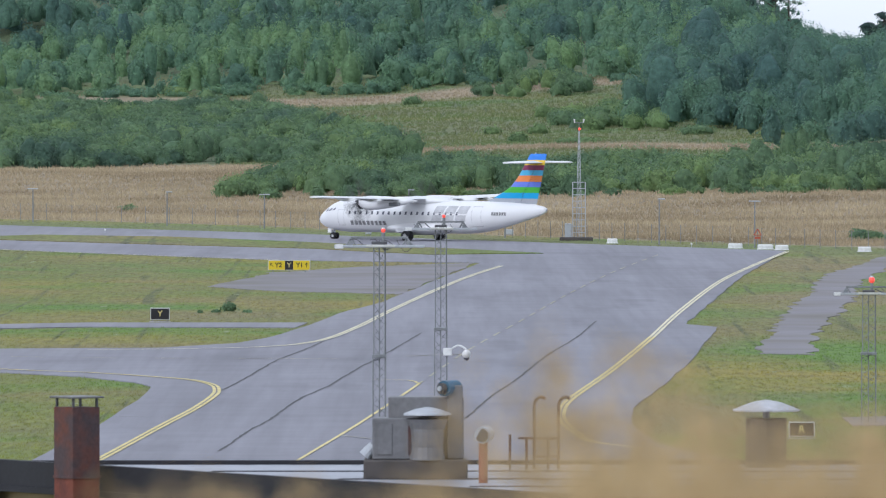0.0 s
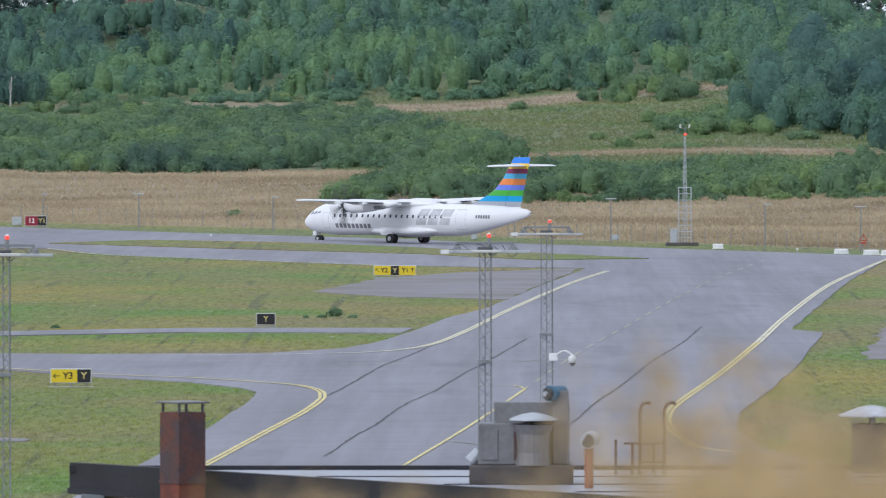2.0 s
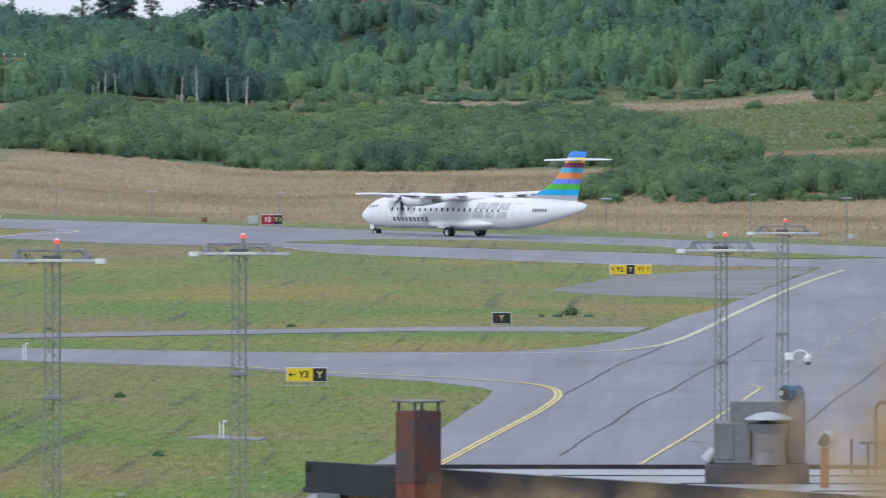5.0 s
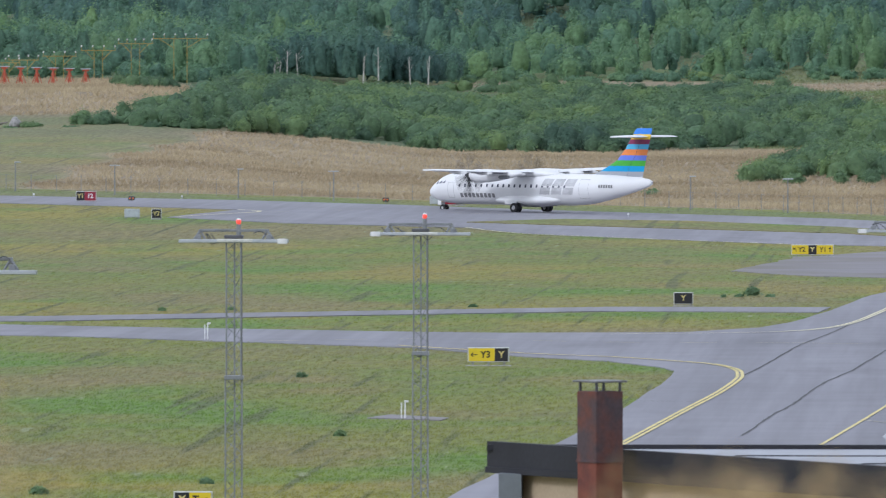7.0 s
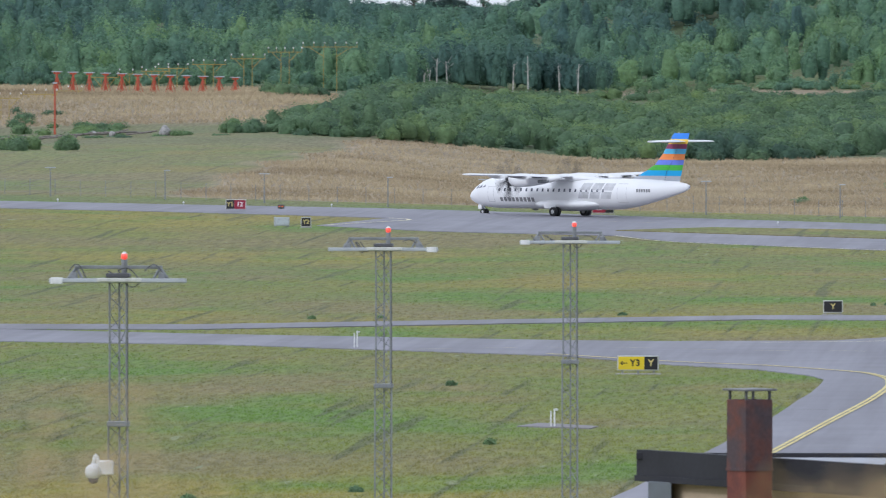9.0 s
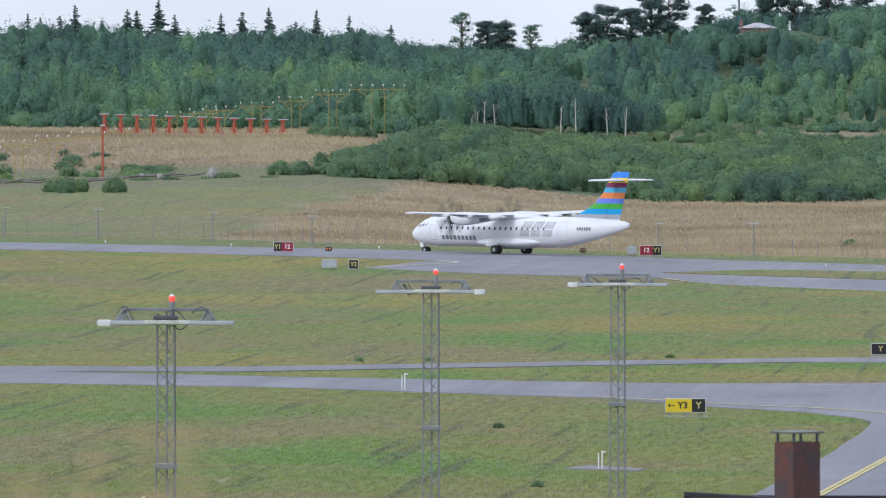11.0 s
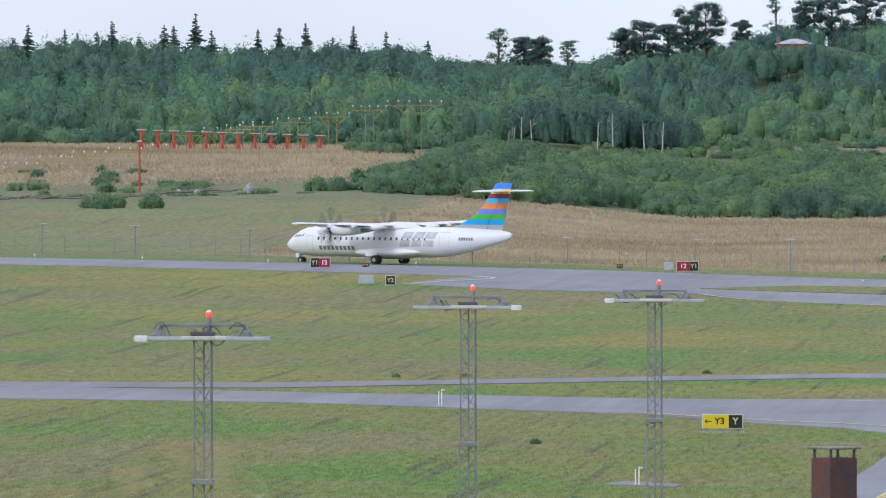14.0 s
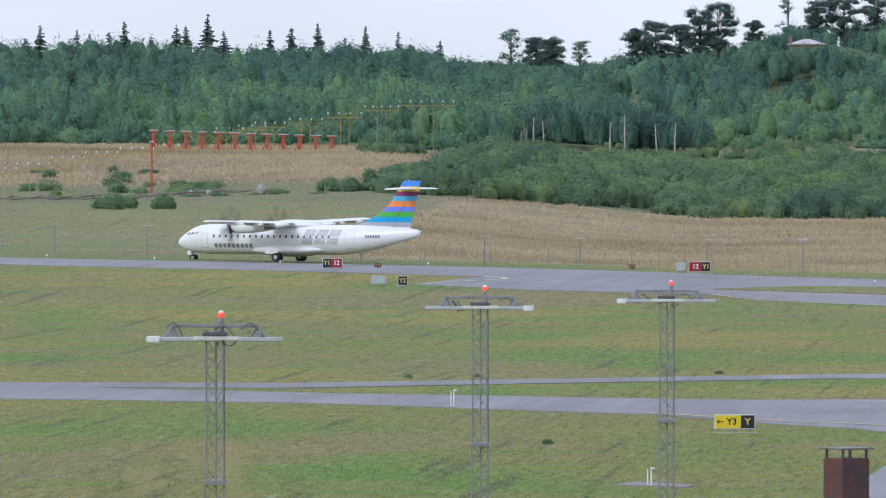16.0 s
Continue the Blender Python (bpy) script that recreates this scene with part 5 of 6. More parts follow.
def woods():
    nb = scatter(1, 620, -0.0192, 0.05, 1190, 1330, (2.3, 3.6), (1.3, 2.3), lambda a, d: d > 1205 + 9 * math.sin(a * 500) and d < 1225 + (a + 0.0192) * 9000, -0.05)
    nb += scatter(2, 110, 0.024, 0.055, 1210, 1330, (3.4, 5.2), (1.6, 2.5), None, -0.02, (0.2, 0.6))
    nb += scatter(21, 60, -0.02, 0.05, 1192, 1206, (1.0, 1.9), (0.9, 1.5), None, -0.05)
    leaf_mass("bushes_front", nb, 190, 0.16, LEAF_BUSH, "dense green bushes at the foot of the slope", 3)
    edge = lambda a: 700 * max(0, a + 0.02) + 22 * math.sin(a * 210)
    big = scatter(4, 1250, -0.0748, 0.0, 1395, 1740, (2.6, 4.2), (1.6, 2.9),
                  lambda a, d: d > 1400 + edge(a) and a < -0.002 - (d - 1400) * 0.00004 and d < 1432 + max(0, a + 0.0685) * 50000 and d < 1735, -0.05, (0.15, 0.75))
    big += scatter(42, 260, -0.066, -0.012, 1620, 1745, (2.0, 3.2), (1.4, 2.4), lambda a, d: a < -0.002 - (d - 1400) * 0.00004, -0.05, (0.3, 0.8))
    big += scatter(41, 150, -0.0745, -0.003, 1392, 1425, (1.4, 2.6), (1.2, 2.0), lambda a, d: d > 1392 + edge(a), -0.05, (0.15, 0.6))
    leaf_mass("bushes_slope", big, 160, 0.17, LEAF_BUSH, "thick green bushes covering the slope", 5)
    mid = scatter(6, 50, -0.012, 0.03, 1480, 1760, (0.8, 1.7), (1.4, 2.8), None, -0.1, (0.4, 0.9))
    mid += scatter(73, 60, 0.006, 0.02, 1520, 1640, (2.0, 3.8), (1.4, 2.4), lambda a, d: a > 0.006 + (1640 - d) * 0.00006, 0.0, (0.4, 0.9))
    mid += scatter(7, 18, 0.003, 0.014, 1740, 1790, (2.4, 3.8), (1.4, 2.2), None, 0.0)
    mid += scatter(71, 34, 0.0165, 0.03, 1600, 1720, (4.0, 6.0), (1.8, 2.6), None, 0.0)
    mid += scatter(72, 26, -0.03, 0.0, 1690, 1830, (0.9, 1.8), (1.4, 2.4), None, -0.05)
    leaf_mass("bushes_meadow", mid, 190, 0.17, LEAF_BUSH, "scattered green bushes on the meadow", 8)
    shrubs = scatter(9, 12, -0.099, -0.0957, 1294, 1312, (1.6, 2.3), (1.0, 1.6), None, -0.05)
    shrubs += scatter(91, 4, -0.0937, -0.0926, 1296, 1308, (1.6, 2.1), (0.8, 1.1), None, -0.05)
    shrubs += scatter(92, 12, -0.0755, -0.071, 1560, 1580, (1.4, 2.2), (1.5, 2.2), None, -0.05)
    shrubs += scatter(93, 70, -0.0785, -0.068, 1400, 1470, (1.2, 2.6), (1.2, 2.2), lambda a, d: d < 1405 + (a + 0.0785) * 9000, -0.05)
    shrubs += scatter(96, 26, -0.0925, -0.0885, 1400, 1450, (0.7, 1.6), (1.0, 1.9), None, -0.1)
    shrubs += scatter(97, 46, -0.106, -0.092, 1415, 1490, (0.6, 1.6), (0.9, 1.8), lambda a, d: math.sin(a * 900) > -0.3, -0.1)
    shrubs += scatter(98, 26, -0.11, -0.079, 1390, 1400, (0.4, 0.9), (0.8, 1.6), None, -0.1)
    shrubs += scatter(94, 8, 0.0358, 0.0384, 985, 992, (1.0, 1.5), (0.9, 1.3), None, 0.0)
    shrubs += scatter(95, 5, -0.0285, -0.0275, 1135, 1150, (0.6, 1.0), (0.6, 0.9), None, 0.0)
    r = random.Random(31)
    for x, y, h, w in ((-13.8, 729, 0.75, 0.6), (-14.6, 727, 0.25, 0.3), (-12.6, 727, 0.2, 0.35), (-15.6, 726, 0.2, 0.2), (-49.2, 690, 0.25, 0.3), (-45.1, 692, 0.2, 0.25), (-30.6, 700, 0.2, 0.25), (-33.0, 560, 0.3, 0.3), (-26.6, 480, 0.3, 0.3), (-34.5, 420, 0.35, 0.3), (-29, 430, 0.25, 0.3)):
        shrubs += crown(r, x, y, land_at(x, y) - 0.1, h, w, 0.5, 0.0)
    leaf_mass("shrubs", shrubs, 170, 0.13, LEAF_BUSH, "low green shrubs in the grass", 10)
    # right-hand thicket with tall trees behind it
    st = scatter(11, 150, 0.0185, 0.052, 1560, 1830, (8, 12), (2.6, 4.2), None, 0.0, (0.1, 0.5))
    st += scatter(112, 60, 0.0265, 0.055, 1430, 1540, (4.0, 6.5), (1.9, 2.8), None, -0.02, (0.1, 0.5))
    st += scatter(111, 80, 0.0165, 0.052, 1520, 1590, (3.5, 7.5), (2.0, 3.2), None, -0.02, (0.1, 0.55))
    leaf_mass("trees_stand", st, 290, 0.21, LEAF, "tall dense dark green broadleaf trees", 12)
    fr = scatter(13, 540, -0.12, -0.062, 1680, 1900, (5, 8.5), (1.6, 2.7), None, 0.0, (0.3, 0.95))
    fr += scatter(131, 150, -0.12, -0.062, 1640, 1680, (1.8, 4.5), (1.4, 2.4), None, 0.0)
    fr += scatter(132, 170, -0.062, 0.02, 1795, 1830, (0.9, 2.6), (1.2, 2.0), None, -0.05)
    fr += scatter(133, 90, -0.115, -0.066, 1628, 1650, (0.8, 1.9), (1.1, 1.9), None, -0.05)
    fr += scatter(14, 560, -0.07, 0.04, 1810, 1960, (4.2, 7.5), (1.6, 2.7), lambda a, d: a < 0.02 or d > 1850, 0.0, (0.3, 0.95))
    fr += scatter(15, 80, -0.062, -0.045, 1765, 1810, (6.5, 8.5), (1.4, 2.0), None, 0.04, (0.1, 0.4))
    r = random.Random(77)
    for k in range(16):
        x, y = -82.5 + k * 1.25, 2012 + r.uniform(-8, 8)
        fr += crown(r, x, y, land_at(x, y), 26.3 + r.uniform(-0.6, 0.4) - land_at(x, y), 2.2, 0.45, 0.0)
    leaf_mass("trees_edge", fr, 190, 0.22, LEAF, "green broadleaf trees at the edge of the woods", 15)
    # Hill crowns take the darker, bluer tones so the tiers read in depth.
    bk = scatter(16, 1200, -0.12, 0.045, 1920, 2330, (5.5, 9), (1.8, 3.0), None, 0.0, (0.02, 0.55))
    bk += scatter(162, 330, -0.03, 0.03, 1950, 2330, (6, 9.5), (2.0, 3.2), None, 0.0)
    r = random.Random(161)
    for k in range(260):
        az, d = r.uniform(-0.12, 0.045), r.uniform(2200, 2330)
        if abs(az * d + 72.8) < 5:
            continue
        x, top = az * d, ceiling_at(az, d) + r.uniform(-2.4, 0.9)
        bk += crown(r, x, d, top - 9, 9, r.uniform(2.0, 3.2), r.uniform(0.1, 0.5), 0.0)
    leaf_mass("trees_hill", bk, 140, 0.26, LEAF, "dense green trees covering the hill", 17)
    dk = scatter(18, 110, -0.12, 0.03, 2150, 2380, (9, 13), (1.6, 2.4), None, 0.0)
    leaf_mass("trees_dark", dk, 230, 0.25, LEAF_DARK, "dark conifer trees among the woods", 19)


woods()


def spruce(x, y, h, w, seed):
    r = random.Random(seed)
    z = land_at(x, y)
    t = thing("spruce_tree", pose(x, y, z), "tall dark spruce with a pointed top on the skyline", "tree", "skyline conifers")
    part("trunk", rodded((0, 0, -0.5), (0, 0, h), 0.22, 0.03, 6), BARK, t)
    verts, faces = [], []
    tiers = int(min(h, 9) / 0.42)
    foot = h - min(h, 9)
    for k in range(tiers):
        f = k / tiers
        reach = (w * (1 - f) ** 0.8 + 0.15) * r.uniform(0.7, 1.15)
        m = 8 if f < 0.7 else 5
        for j in range(m):
            a = 2 * math.pi * (j + r.random()) / m
            L = reach * r.uniform(0.35, 1.2)
            zz = foot + (h - foot) * f + r.uniform(-0.3, 0.3) * (1 - 0.7 * f)
            dx, dy = math.cos(a), math.sin(a)
            for g in (0.35, 0.7, 1.0):
                i = len(verts)
                wd = (0.2 + 0.1 * L) * (1.2 - 0.4 * g)
                q, drop = L * g, zz - 0.32 * L * g + 0.12 * L * g * g
                verts += [(dx * (q - 0.55 * L), dy * (q - 0.55 * L), drop + 0.12), (dx * q * 0.8 - dy * wd, dy * q * 0.8 + dx * wd, drop - 0.1), (dx * q, dy * q, drop), (dx * q * 0.8 + dy * wd, dy * q * 0.8 - dx * wd, drop - 0.15), (dx * q * 0.75, dy * q * 0.75, drop - 0.22 - 0.1 * L)]
                faces += [(i, i + 1, i + 2), (i, i + 2, i + 3), (i, i + 4, i + 2)]
    me = mesh_of("crown", verts, faces, LEAF_DARK)
    me.attributes.new("tone", "FLOAT", "POINT").data.foreach_set("value", np.full(len(verts), r.uniform(0.4, 0.8), np.float32))
    part("crown", me, LEAF_DARK, t)


def pine(x, y, h, w, seed, mat=None, sparse=1.0):
    r = random.Random(seed)
    z = land_at(x, y)
    t = thing("open_crown_tree", pose(x, y, z), "tall tree with an open rounded crown on the skyline", "tree", "skyline pines")
    bm = bmesh.new()
    rod(bm, (0, 0, -0.5), (r.uniform(-0.5, 0.5), 0, h * 0.92), 0.28, 0.08, 6)
    blobs = []
    for k in range(int(44 * sparse) + 6):
        f = 1 - 0.62 * r.random() ** 1.2
        a = r.uniform(0, 6.28)
        q = w * r.uniform(0.25, 0.95) * math.sqrt(max(0.3, 1 - (f - 0.7) ** 2 * 6))
        p = (q * math.cos(a), q * math.sin(a), h * f)
        rod(bm, (0, 0, h * (f - 0.12)), p, 0.08, 0.03, 4)
        rr = w * r.uniform(0.24, 0.42)
        blobs.append((*p, rr, rr, rr * r.uniform(0.45, 0.75), r.uniform(0.2, 0.7)))
    part("trunk", bm, BARK, t)
    c = leaf_mass("crown", blobs, int(110 * sparse), 0.16, mat or LEAF_DARK, "", seed, 0.25 + 0.3 * sparse)
    c.parent = t


def skyline():
    r = random.Random(44)
    for k, (px, top) in enumerate(((42, 40), (108, 48), (130, 55), (192, 33), (285, 40), (302, 42), (341, 20), (452, 48), (490, 45), (537, 37), (622, 42), (680, 52), (15, 62), (240, 60), (165, 52), (585, 62), (755, 68), (370, 50))):
        az = -0.067 + (px - 784) / 20000
        d = r.uniform(2290, 2380)
        x, y = az * d, d
        ztop = 17.5 + (160 - top) / 20000 * d
        spruce(x, y, ztop - land_at(x, y), r.uniform(2.5, 3.7), 100 + k)
    for k, (px, top, w, sparse, d) in enumerate(((880, 50, 2.6, 0.5, 2200), (925, 66, 3.0, 1, 2210), (955, 68, 2.6, 1, 2190), (1005, 72, 1.8, 0.5, 2200), (1105, 52, 3.2, 1, 2150), (1140, 40, 3.2, 1, 2160), (1180, 45, 2.8, 1, 2170), (1215, 18, 3.4, 1, 2150), (1250, 8, 3.6, 1, 2150),
                                                 (1310, 38, 2.4, 1, 2160), (1372, -6, 2.2, 0.45, 2150), (1420, 2, 3.4, 1, 2200), (1470, -6, 3.6, 1, 2200), (1530, -14, 3.6, 1, 2200), (1585, -20, 3.6, 1, 2210), (1650, -25, 3.6, 1, 2200), (1720, -30, 3.6, 1, 2200))):
        az = -0.067 + (px - 784) / 20000
        x, y = az * d, d
        pine(x, y, 17.5 + (160 - top) / 20000 * d - land_at(x, y), w, 300 + k, LEAF if sparse < 1 else None, sparse)
    # the sparse leafy ones here stand for birches
    for k, (px, top, w, sparse) in enumerate(((1370, -20, 3.2, 0.5), (1395, -30, 3.0, 0.5), (1538, 44, 2.0, 1), (1566, 26, 2.6, 1), (1320, -30, 3.4, 1), (1270, -30, 3.4, 1))):
        az = (px - 784) / 20000
        d = 2200
        pine(az * d, d, 17.5 + (72 - top) / 20000 * d - land_at(az * d, d), w, 500 + k, LEAF if sparse < 1 else None, sparse)


skyline()


def hill_house():
    d = 2040
    az = -0.0678 + (1421 - 784) / 20000
    x = az * d
    z = 17.5 + (160 - 98) / 20000 * d
    h = thing("hill_house", pose(x, d, land_at(x, d), 0, 0, 8), "small red house with a pale hipped roof among trees", "house")
    g = z - land_at(x, d)
    part("wall", boxed(-2.9, 2.9, -2.5, 2.5, min(-0.5, g - 0.5), g + 2.2), HOUSE_RED, h)
    bm = bmesh.new()
    loft(bm, [[(sx * w, sy * q, zz) for sx, sy in ((-1, -1), (1, -1), (1, 1), (-1, 1))] for w, q, zz in ((3.3, 2.9, g + 2.2), (3.3, 2.9, g + 2.3), (0.5, 0.3, g + 3.2))])
    part("roof", bm, HOUSE_ROOF, h)
    part("chimney", boxed(-3.3, -2.8, -1, -0.5, g, g + 3.6), HOUSE_RED, h)
    part("window", boxed(-1.9, -0.9, -2.53, -2.5, g + 0.4, g + 1.6), GLASS_DARK, h)


hill_house()

# ---- approach lights on the far left ----


def antenna_stand(x, y, h):
    z = land_at(x, y)
    s = thing("antenna_stand", pose(x, y, z), "orange-red steel antenna stand with a pale top", "antenna", "row of orange stands")
    part("mast", rodded((0, 0, -0.2), (0, 0, h), 0.22, 0.16, 8), ORANGE_STEEL, s)
    for k in (-1, 1):
        part("strut", rodded((k * 0.75, 0.3, -0.1), (k * 0.08, 0, h * 0.8), 0.06, n=5), ORANGE_STEEL, s)
        part("strut", rodded((k * 0.4, -0.5, -0.1), (k * 0.04, 0, h * 0.6), 0.05, n=5), ORANGE_STEEL, s)
    part("head", boxed(-0.75, 0.75, -0.3, 0.3, h, h + 0.14, 0.03), LIGHT_METAL, s, "pale flat antenna head")
    part("head_box", boxed(-0.45, 0.45, -0.2, 0.2, h - 0.25, h, 0.03), ORANGE_STEEL, s)


for k in range(12):
    x = -149.6 + k * 2.3
    antenna_stand(x, 1592, 17.5 - (69 + 0.9 * k) / 20000 * 1600 - land_at(x, 1592))


def approach_bar(x, y, top, n, span, base=None, lamp_h=0.5):
    z = land_at(x, y)
    h = top - z
    s = thing("approach_light_bar", pose(x, y, z), "ochre steel frame carrying a row of white approach lamps", "approach light", "approach light bars")
    part("crossbar", boxed(-span / 2, span / 2, -0.06, 0.06, h - 0.1, h, 0.01), YELLOW_STEEL, s)
    for k in (-0.12, 0.12):
        part("leg", rodded((k * span, 0, -0.2), (k * span, 0, h), 0.05, n=6), YELLOW_STEEL, s)
    part("strut", rodded((0.12 * span, 0, h - 1.4), (0.38 * span, 0, h - 0.1), 0.05, n=5), YELLOW_STEEL, s)
    part("strut", rodded((-0.12 * span, 0, h - 1.4), (-0.38 * span, 0, h - 0.1), 0.05, n=5), YELLOW_STEEL, s)
    for k in range(n):
        lx = -span / 2 + 0.1 + k * (span - 0.2) / max(1, n - 1)
        lamp = part("lamp_stem", rodded((lx, 0, h), (lx, 0, h + lamp_h), 0.035, n=5), YELLOW_STEEL, s)
        part("lamp", rodded((lx, -0.05, h + lamp_h - 0.05), (lx, -0.1, h + lamp_h + 0.18), 0.08, 0.1, 8), BLOCK_WHITE, lamp, "white lamp")


def bar_at(px, py, d, n, spx):
    az = -0.067 + (px - 784) / 20000
    approach_bar(az * d, d, 17.5 + (160 - py) / 20000 * d, n, spx / 20000 * d)


for k, (px, py, d, n, spx) in enumerate(((731, 184, 1634, 6, 98), (651, 193, 1630, 5, 62), (585, 205, 1626, 4, 62), (516, 215, 1622, 4, 60), (452, 222, 1618, 4, 55), (420, 227, 1614, 3, 50), (380, 232, 1610, 3, 50), (330, 238, 1607, 3, 50),
                                         (215, 268, 1520, 4, 62), (152, 275, 1470, 4, 60), (92, 284, 1420, 4, 60), (30, 296, 1380, 4, 60), (-30, 304, 1350, 4, 60), (265, 262, 1570, 3, 50))):
    bar_at(px, py, d, n, spx)


def red_pole(px, base, top, d):
    az = -0.067 + (px - 784) / 20000
    x = az * d
    z = land_at(x, d)
    s = thing("striped_pole", pose(x, d, z), "thin red steel pole on the bank", "pole")
    h = 17.5 + (160 - top) / 20000 * d - z
    part("post", rodded((0, 0, -0.2), (0, 0, h), 0.14, 0.12, 8), ORANGE_STEEL, s)
    part("head", boxed(-0.3, 0.3, -0.2, 0.2, h, h + 0.2, 0.03), LIGHT_METAL, s)


red_pole(241, 308, 250, 1425)


def boulder(px, py, d, w, seed):
    r = random.Random(seed)
    az = -0.067 + (px - 784) / 20000
    x = az * d
    s = thing("boulder", pose(x, d, land_at(x, d)), "pale grey granite boulder in the grass", "rock")
    bm = bmesh.new()
    bmesh.ops.create_icosphere(bm, subdivisions=3, radius=w / 2, matrix=Matrix.Translation((0, 0, w * 0.32)))
    for v in bm.verts:
        v.co *= 1 + 0.25 * noise.noise(v.co * (1.6 / w) + Vector((seed, 0, 0)))
    part("stone", bm, ROCK, s, smooth=True)


for px, py, d, w, sd in ((437, 320, 1395, 1.5, 1), (343, 312, 1400, 0.9, 2), (850, 285, 1560, 1.5, 3), (310, 312, 1405, 0.8, 4)):
    boulder(px, py, d, w, sd)


def log_fence():
    s = thing("log_barrier", Matrix.Identity(4), "low weathered grey timber barrier across the slope", "barrier")
    r = random.Random(9)
    for k in range(34):
        az = -0.067 + (-20 + k * 13 - 784) / 20000
        d = 1385 + r.uniform(-6, 6) + (20 if k > 22 else 0)
        x = az * d
        z = land_at(x, d)
        a = r.uniform(-0.25, 0.25)
        part("log", rodded((x - 1.1, d - a * 6, z + 0.15 + r.uniform(0, 0.3)), (x + 1.1, d + a * 6, z + 0.2 + r.uniform(0, 0.5)), 0.12, 0.09, 6), TIMBER_GREY, s)


log_fence()


def birch_trunks():
    r = random.Random(5)
    for px, t0, t1 in ((920, 205, 260), (940, 210, 250), (1083, 200, 245), (1055, 215, 245), (1140, 218, 250), (1170, 215, 250), (905, 225, 260), (897, 230, 262)):
        az = -0.067 + (px - 784) / 20000
        d = 1745
        x = az * d
        s = thing("birch_tree", pose(x, d, land_at(x, d)), "bare pale birch trunk at the edge of the woods", "tree", "birch trunks")
        h = 17.5 + (160 - t0) / 20000 * d - land_at(x, d)
        part("trunk", rodded((0, 0, -0.4), (r.uniform(-0.4, 0.4), 0, h), 0.14, 0.05, 6), BIRCH, s)
        bm = bmesh.new()
        for k in range(5):
            f = r.uniform(0.5, 0.95)
            rod(bm, (0, 0, h * f), (r.uniform(-1, 1), r.uniform(-1, 1), h * f + r.uniform(0.4, 1.2)), 0.03, 0.01, 4)
        part("branch", bm, BIRCH, s)


birch_trunks()

# ---- grass blades ----


def tufts(name, n, place, hs, wide, mat, label, seed, blades=3, lean=0.35, tip=0.0):
    """Blades in tufts; place(r) gives x, y; tip leans them away from the camera."""
    r = np.random.RandomState(seed)
    xy = place(r, n)
    x = np.repeat(xy[:, 0], blades) + r.normal(0, wide * 1.6, n * blades)
    y = np.repeat(xy[:, 1], blades) + r.normal(0, wide * 2.0, n * blades)
    z = land(x, y)
    h = r.uniform(*hs, n * blades)
    lx, ly = r.normal(0, lean, n * blades) * h, (r.normal(0, lean, n * blades) + tip) * h
    w = wide * r.uniform(0.5, 1.2, n * blades)
    v = np.stack([np.stack([x - w, y, z - 0.05], 1), np.stack([x + w, y, z - 0.05], 1), np.stack([x + lx, y + ly, z + h], 1)], 1).reshape(-1, 3)
    me = bpy.data.meshes.new(name)
    me.vertices.add(len(v))
    me.vertices.foreach_set("co", v.astype(np.float32).ravel())
    me.loops.add(len(v))
    me.loops.foreach_set("vertex_index", np.arange(len(v), dtype=np.int32))
    me.polygons.add(len(v) // 3)
    me.polygons.foreach_set("loop_start", np.arange(0, len(v), 3, dtype=np.int32))
    me.update(calc_edges=True)
    me.materials.append(mat)
    if mat == GRASSLAND:
        growth(me, v[:, 0], v[:, 1])
    return tagged(new(name, me), label, "grass", kind="stuff")


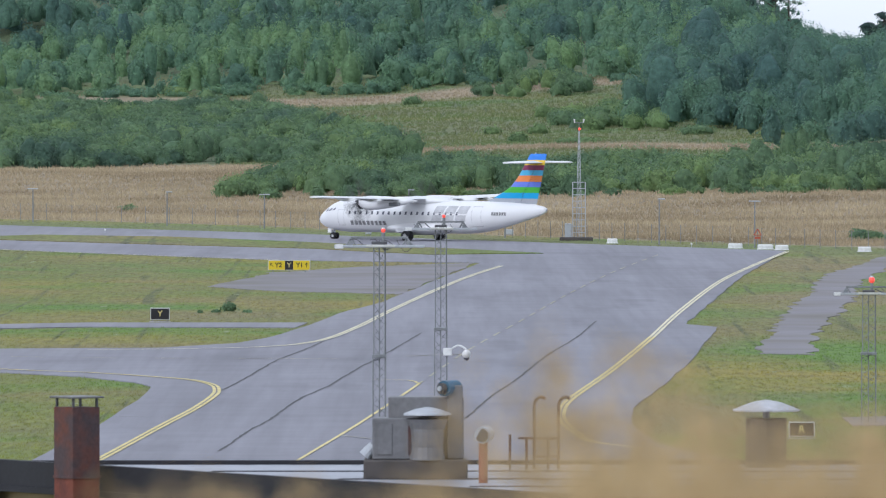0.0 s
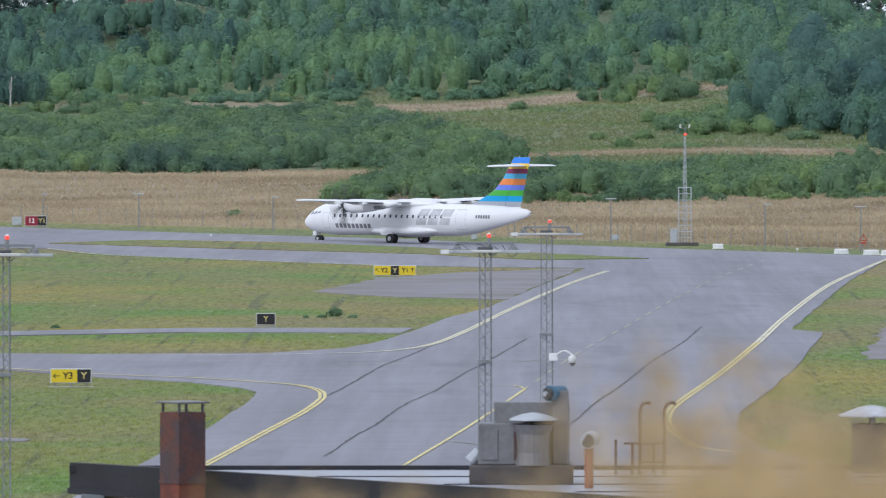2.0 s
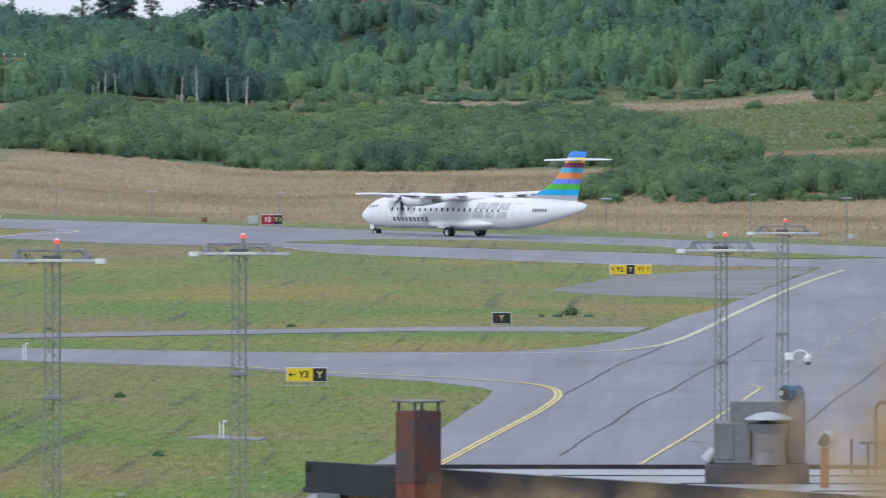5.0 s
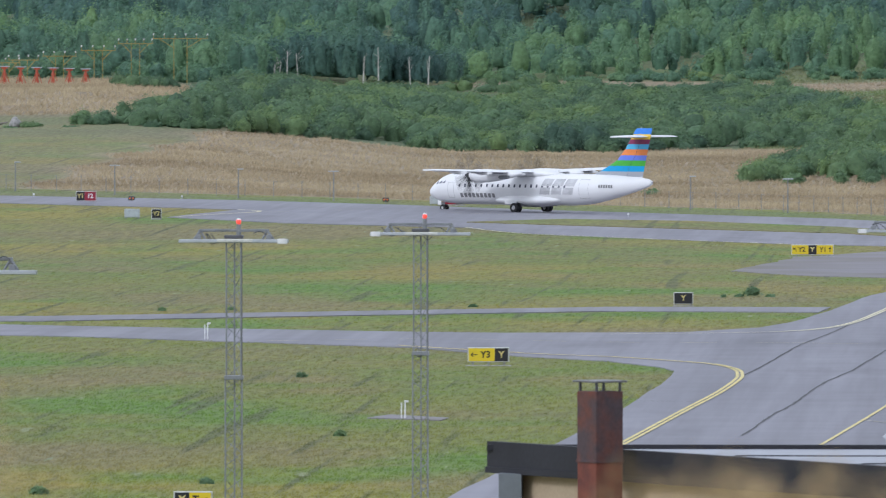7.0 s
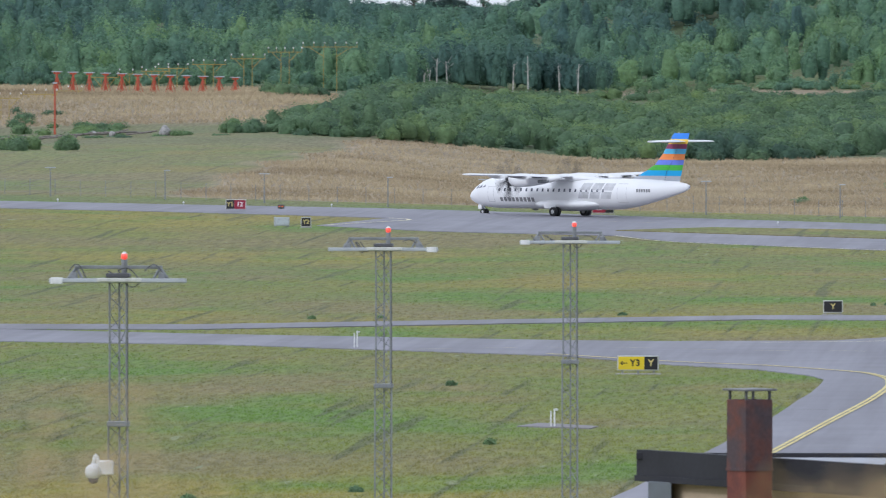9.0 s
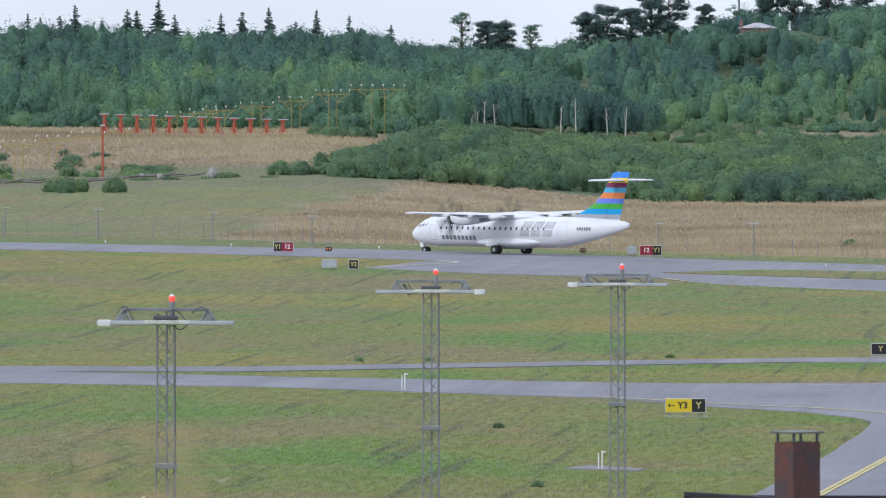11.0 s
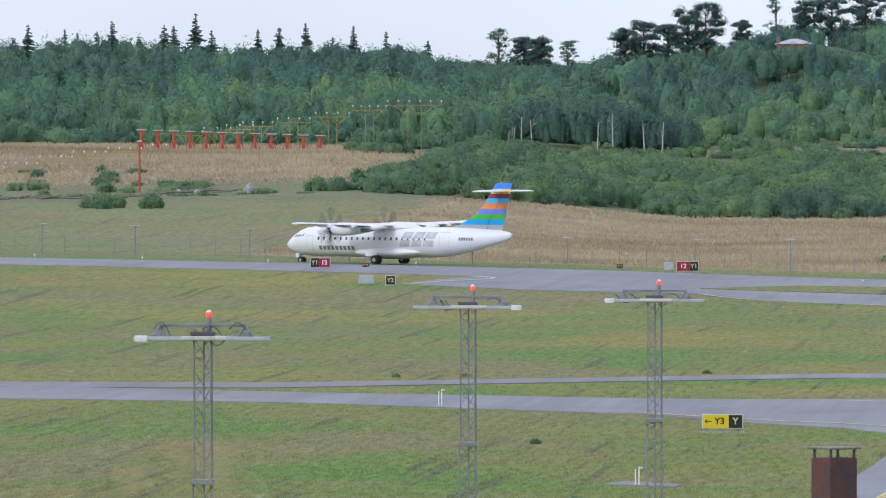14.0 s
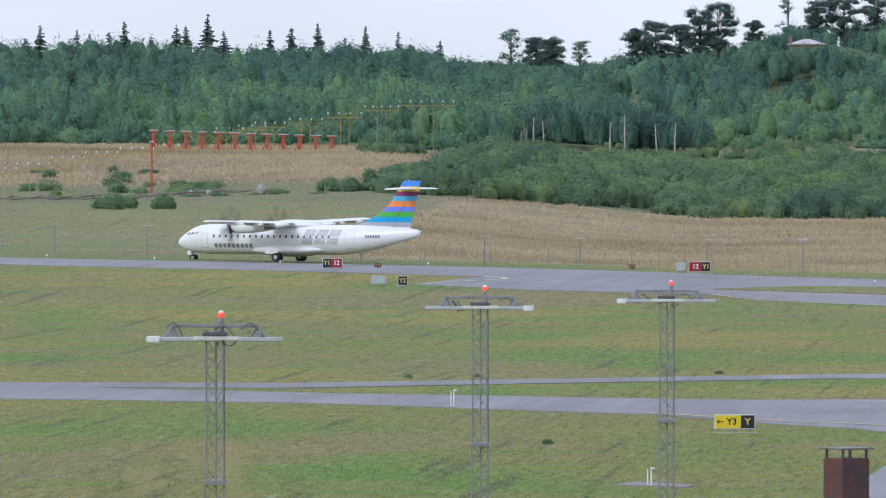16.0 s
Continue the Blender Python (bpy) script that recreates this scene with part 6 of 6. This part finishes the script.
def grasses():
    def dry_field(r, n):
        az = r.uniform(-0.108, 0.044, n * 6)
        d = 960 + 480 * r.uniform(0, 1, n * 6) ** 1.2
        x, y = az * d, d
        ok = (dryness(x, y) > r.uniform(0.5, 0.9, n * 6)) & (beyond(x, y) > 16)
        i = np.nonzero(ok)[0][:n]
        i = np.resize(i, n)
        return np.stack([x[i], y[i]], 1)

    def berm(r, n):
        az = r.uniform(-0.108, -0.066, n * 4)
        d = r.uniform(1400, 1660, n * 4)
        x, y = az * d, d
        i = np.resize(np.nonzero(dryness(x, y) > 0.5)[0][:n], n)
        return np.stack([x[i], y[i]], 1)

    def meadow(r, n):
        az = r.uniform(-0.02, 0.03, n)
        d = r.uniform(1330, 1830, n)
        return np.stack([az * d, d], 1)

    def on_pavement(x, y):
        inside = np.zeros(len(x), bool)
        for outline in PAVED:
            hit = np.zeros(len(x), bool)
            for (ax, ay), (bx, by) in zip(outline, outline[1:] + outline[:1]):
                if ay != by:
                    hit ^= ((ay > y) != (by > y)) & (x < (bx - ax) * (y - ay) / (by - ay) + ax)
            inside |= hit
        return inside

    def field(r, n):
        """Mown turf, thinned with distance to cover the camera's view evenly."""
        d = 1 / r.uniform(1 / 1420, 1 / 330, n * 2)
        x = r.uniform(-0.109, 0.046, n * 2) * d
        i = np.resize(np.nonzero(~on_pavement(x, d) & ((beyond(x, d) < 16) | ((x / d < -0.078) & (beyond(x, d) < 330))))[0][:n], n)
        return np.stack([x[i], d[i]], 1)

    tufts("dry_grass", 60000, dry_field, (0.12, 0.45), 0.05, DRY_BLADE, "tall golden dry grass behind the fence", 1)
    tufts("dry_grass_bank", 12000, berm, (0.2, 0.6), 0.06, DRY_BLADE, "tall golden dry grass on the bank", 2)
    # tip leans these blades back so they catch light like the ground beneath
    tufts("meadow_grass", 22000, meadow, (0.15, 0.45), 0.08, GRASSLAND, "long green meadow grass", 3, tip=0.8)
    tufts("field_grass", 115000, field, (0.02, 0.1), 0.045, GRASSLAND, "short mown green and straw-coloured airfield grass", 4, blades=2, lean=0.6, tip=1.6)


grasses()


def edge_light(x, y):
    s = thing("edge_light", pose(x, y, land_at(x, y)), "small white taxiway edge light", "airfield light", "edge lights")
    part("stem", rodded((0, 0, -0.1), (0, 0, 0.25), 0.04, n=6), LIGHT_METAL, s)
    part("lens", rodded((0, 0, 0.25), (0, 0, 0.4), 0.09, 0.06, 8), BLOCK_WHITE, s, "white lens")


for p in ((-86.5, 1046), (-98.5, 1049), (-109, 1053), (-73, 1050), (-30, 1003), (21, 955)):
    edge_light(*p)


def foreground_grass():
    """Feathery dry grass heads on the hillside close in front of the camera."""
    r = random.Random(12)
    verts, faces = [], []

    def stalk(x, y, ztop, lean, plume):
        z0 = land_at(x, y)
        i = len(verts)
        xt = x + lean
        verts.extend([(x - 0.0012, y, z0), (x + 0.0012, y, z0), (xt, y, ztop)])
        faces.append((i, i + 1, i + 2))
        for k in range(plume):
            f = r.uniform(0.0, 1.0)
            zz = ztop - 0.16 * f
            L = 0.012 + 0.03 * f
            a = r.choice((-1, 1)) * r.uniform(0.4, 1.0)
            xx = xt - lean * 0.16 * f
            i = len(verts)
            verts.extend([(xx, y, zz), (xx + a * L, y + r.uniform(-0.02, 0.02), zz + 0.012), (xx + a * L * 0.8, y, zz - 0.004)])
            faces.append((i, i + 1, i + 2))

    def bunch(n, az0, az1, d0, d1, drop0, drop1, plume=9):
        for k in range(n):
            d = r.uniform(d0, d1)
            az = r.uniform(az0, az1)
            stalk(az * d, d, 17.5 - r.uniform(drop0, drop1) * d, r.uniform(-0.06, 0.06), plume)

    bunch(190, 0.016, 0.05, 8, 12, 0.032, 0.042, 16)
    bunch(150, 0.018, 0.05, 7, 10, 0.0365, 0.043, 12)
    bunch(26, 0.003, 0.024, 9, 12, 0.026, 0.034, 10)
    bunch(6, 0.01, 0.016, 9, 11, 0.024, 0.028, 8)
    bunch(90, -0.028, 0.018, 8, 12, 0.0385, 0.042, 9)
    bunch(16, -0.102, -0.083, 8, 12, 0.031, 0.04, 4)
    tagged(new("hillside_grass", mesh_of("hillside_grass", verts, faces, PLUME)), "feathery dry grass heads close to the viewer", "grass", kind="stuff")


foreground_grass()


def motions():
    """The airliner taxis slowly away and turns a little to its left at the end."""
    path = [  # seconds, nose wheel x, y, heading past straight left
        (0.0, -9.5, 993.7, 43.5), (3.5, -28.6, 1009.7, 41.8), (7.0, -47.1, 1022.8, 40.8), (9.0, -58.1, 1037.1, 40.2), (12.5, -76.5, 1056.8, 38.0), (14.5, -87.3, 1062.8, 34.3), (16.0, -96.3, 1065.3, 28.5)]
    ts = [p[0] for p in path]
    fits = [np.polyfit(ts, [p[k] for p in path], 4) for k in (1, 2, 3)]
    at = lambda t: [float(np.polyval(f, t)) for f in fits]
    rows = []
    for k in range(33):
        t = k * 0.5
        x, y, th = at(t)
        a = radians(180 - th)
        rows.append((t, pose(x - 10.77 * math.cos(a), y - 10.77 * math.sin(a), land_at(x - 10.77 * math.cos(a), y - 10.77 * math.sin(a)) + 0.055, 0, 0, 180 - th)))
    walk(aircraft, rows)
    dist = [0.0]
    fine = [at(i * 0.1) for i in range(161)]
    for a, b in zip(fine, fine[1:]):
        dist.append(dist[-1] + math.hypot(b[0] - a[0], b[1] - a[1]))
    for w, r in ROLL:
        loc = w.location.copy()
        walk(w, [(i * 0.1, Matrix.Translation(loc) @ pose(0, 0, 0, 0, math.degrees(dist[i] / r) % 360, 0)) for i in range(161)])
    for p, s in SPIN:
        loc = p.location.copy()
        walk(p, [(i / 30, Matrix.Translation(loc) @ pose(0, 0, 0, 25 + s * 8 + 86 * i, 0, 0)) for i in range(481)])


motions()
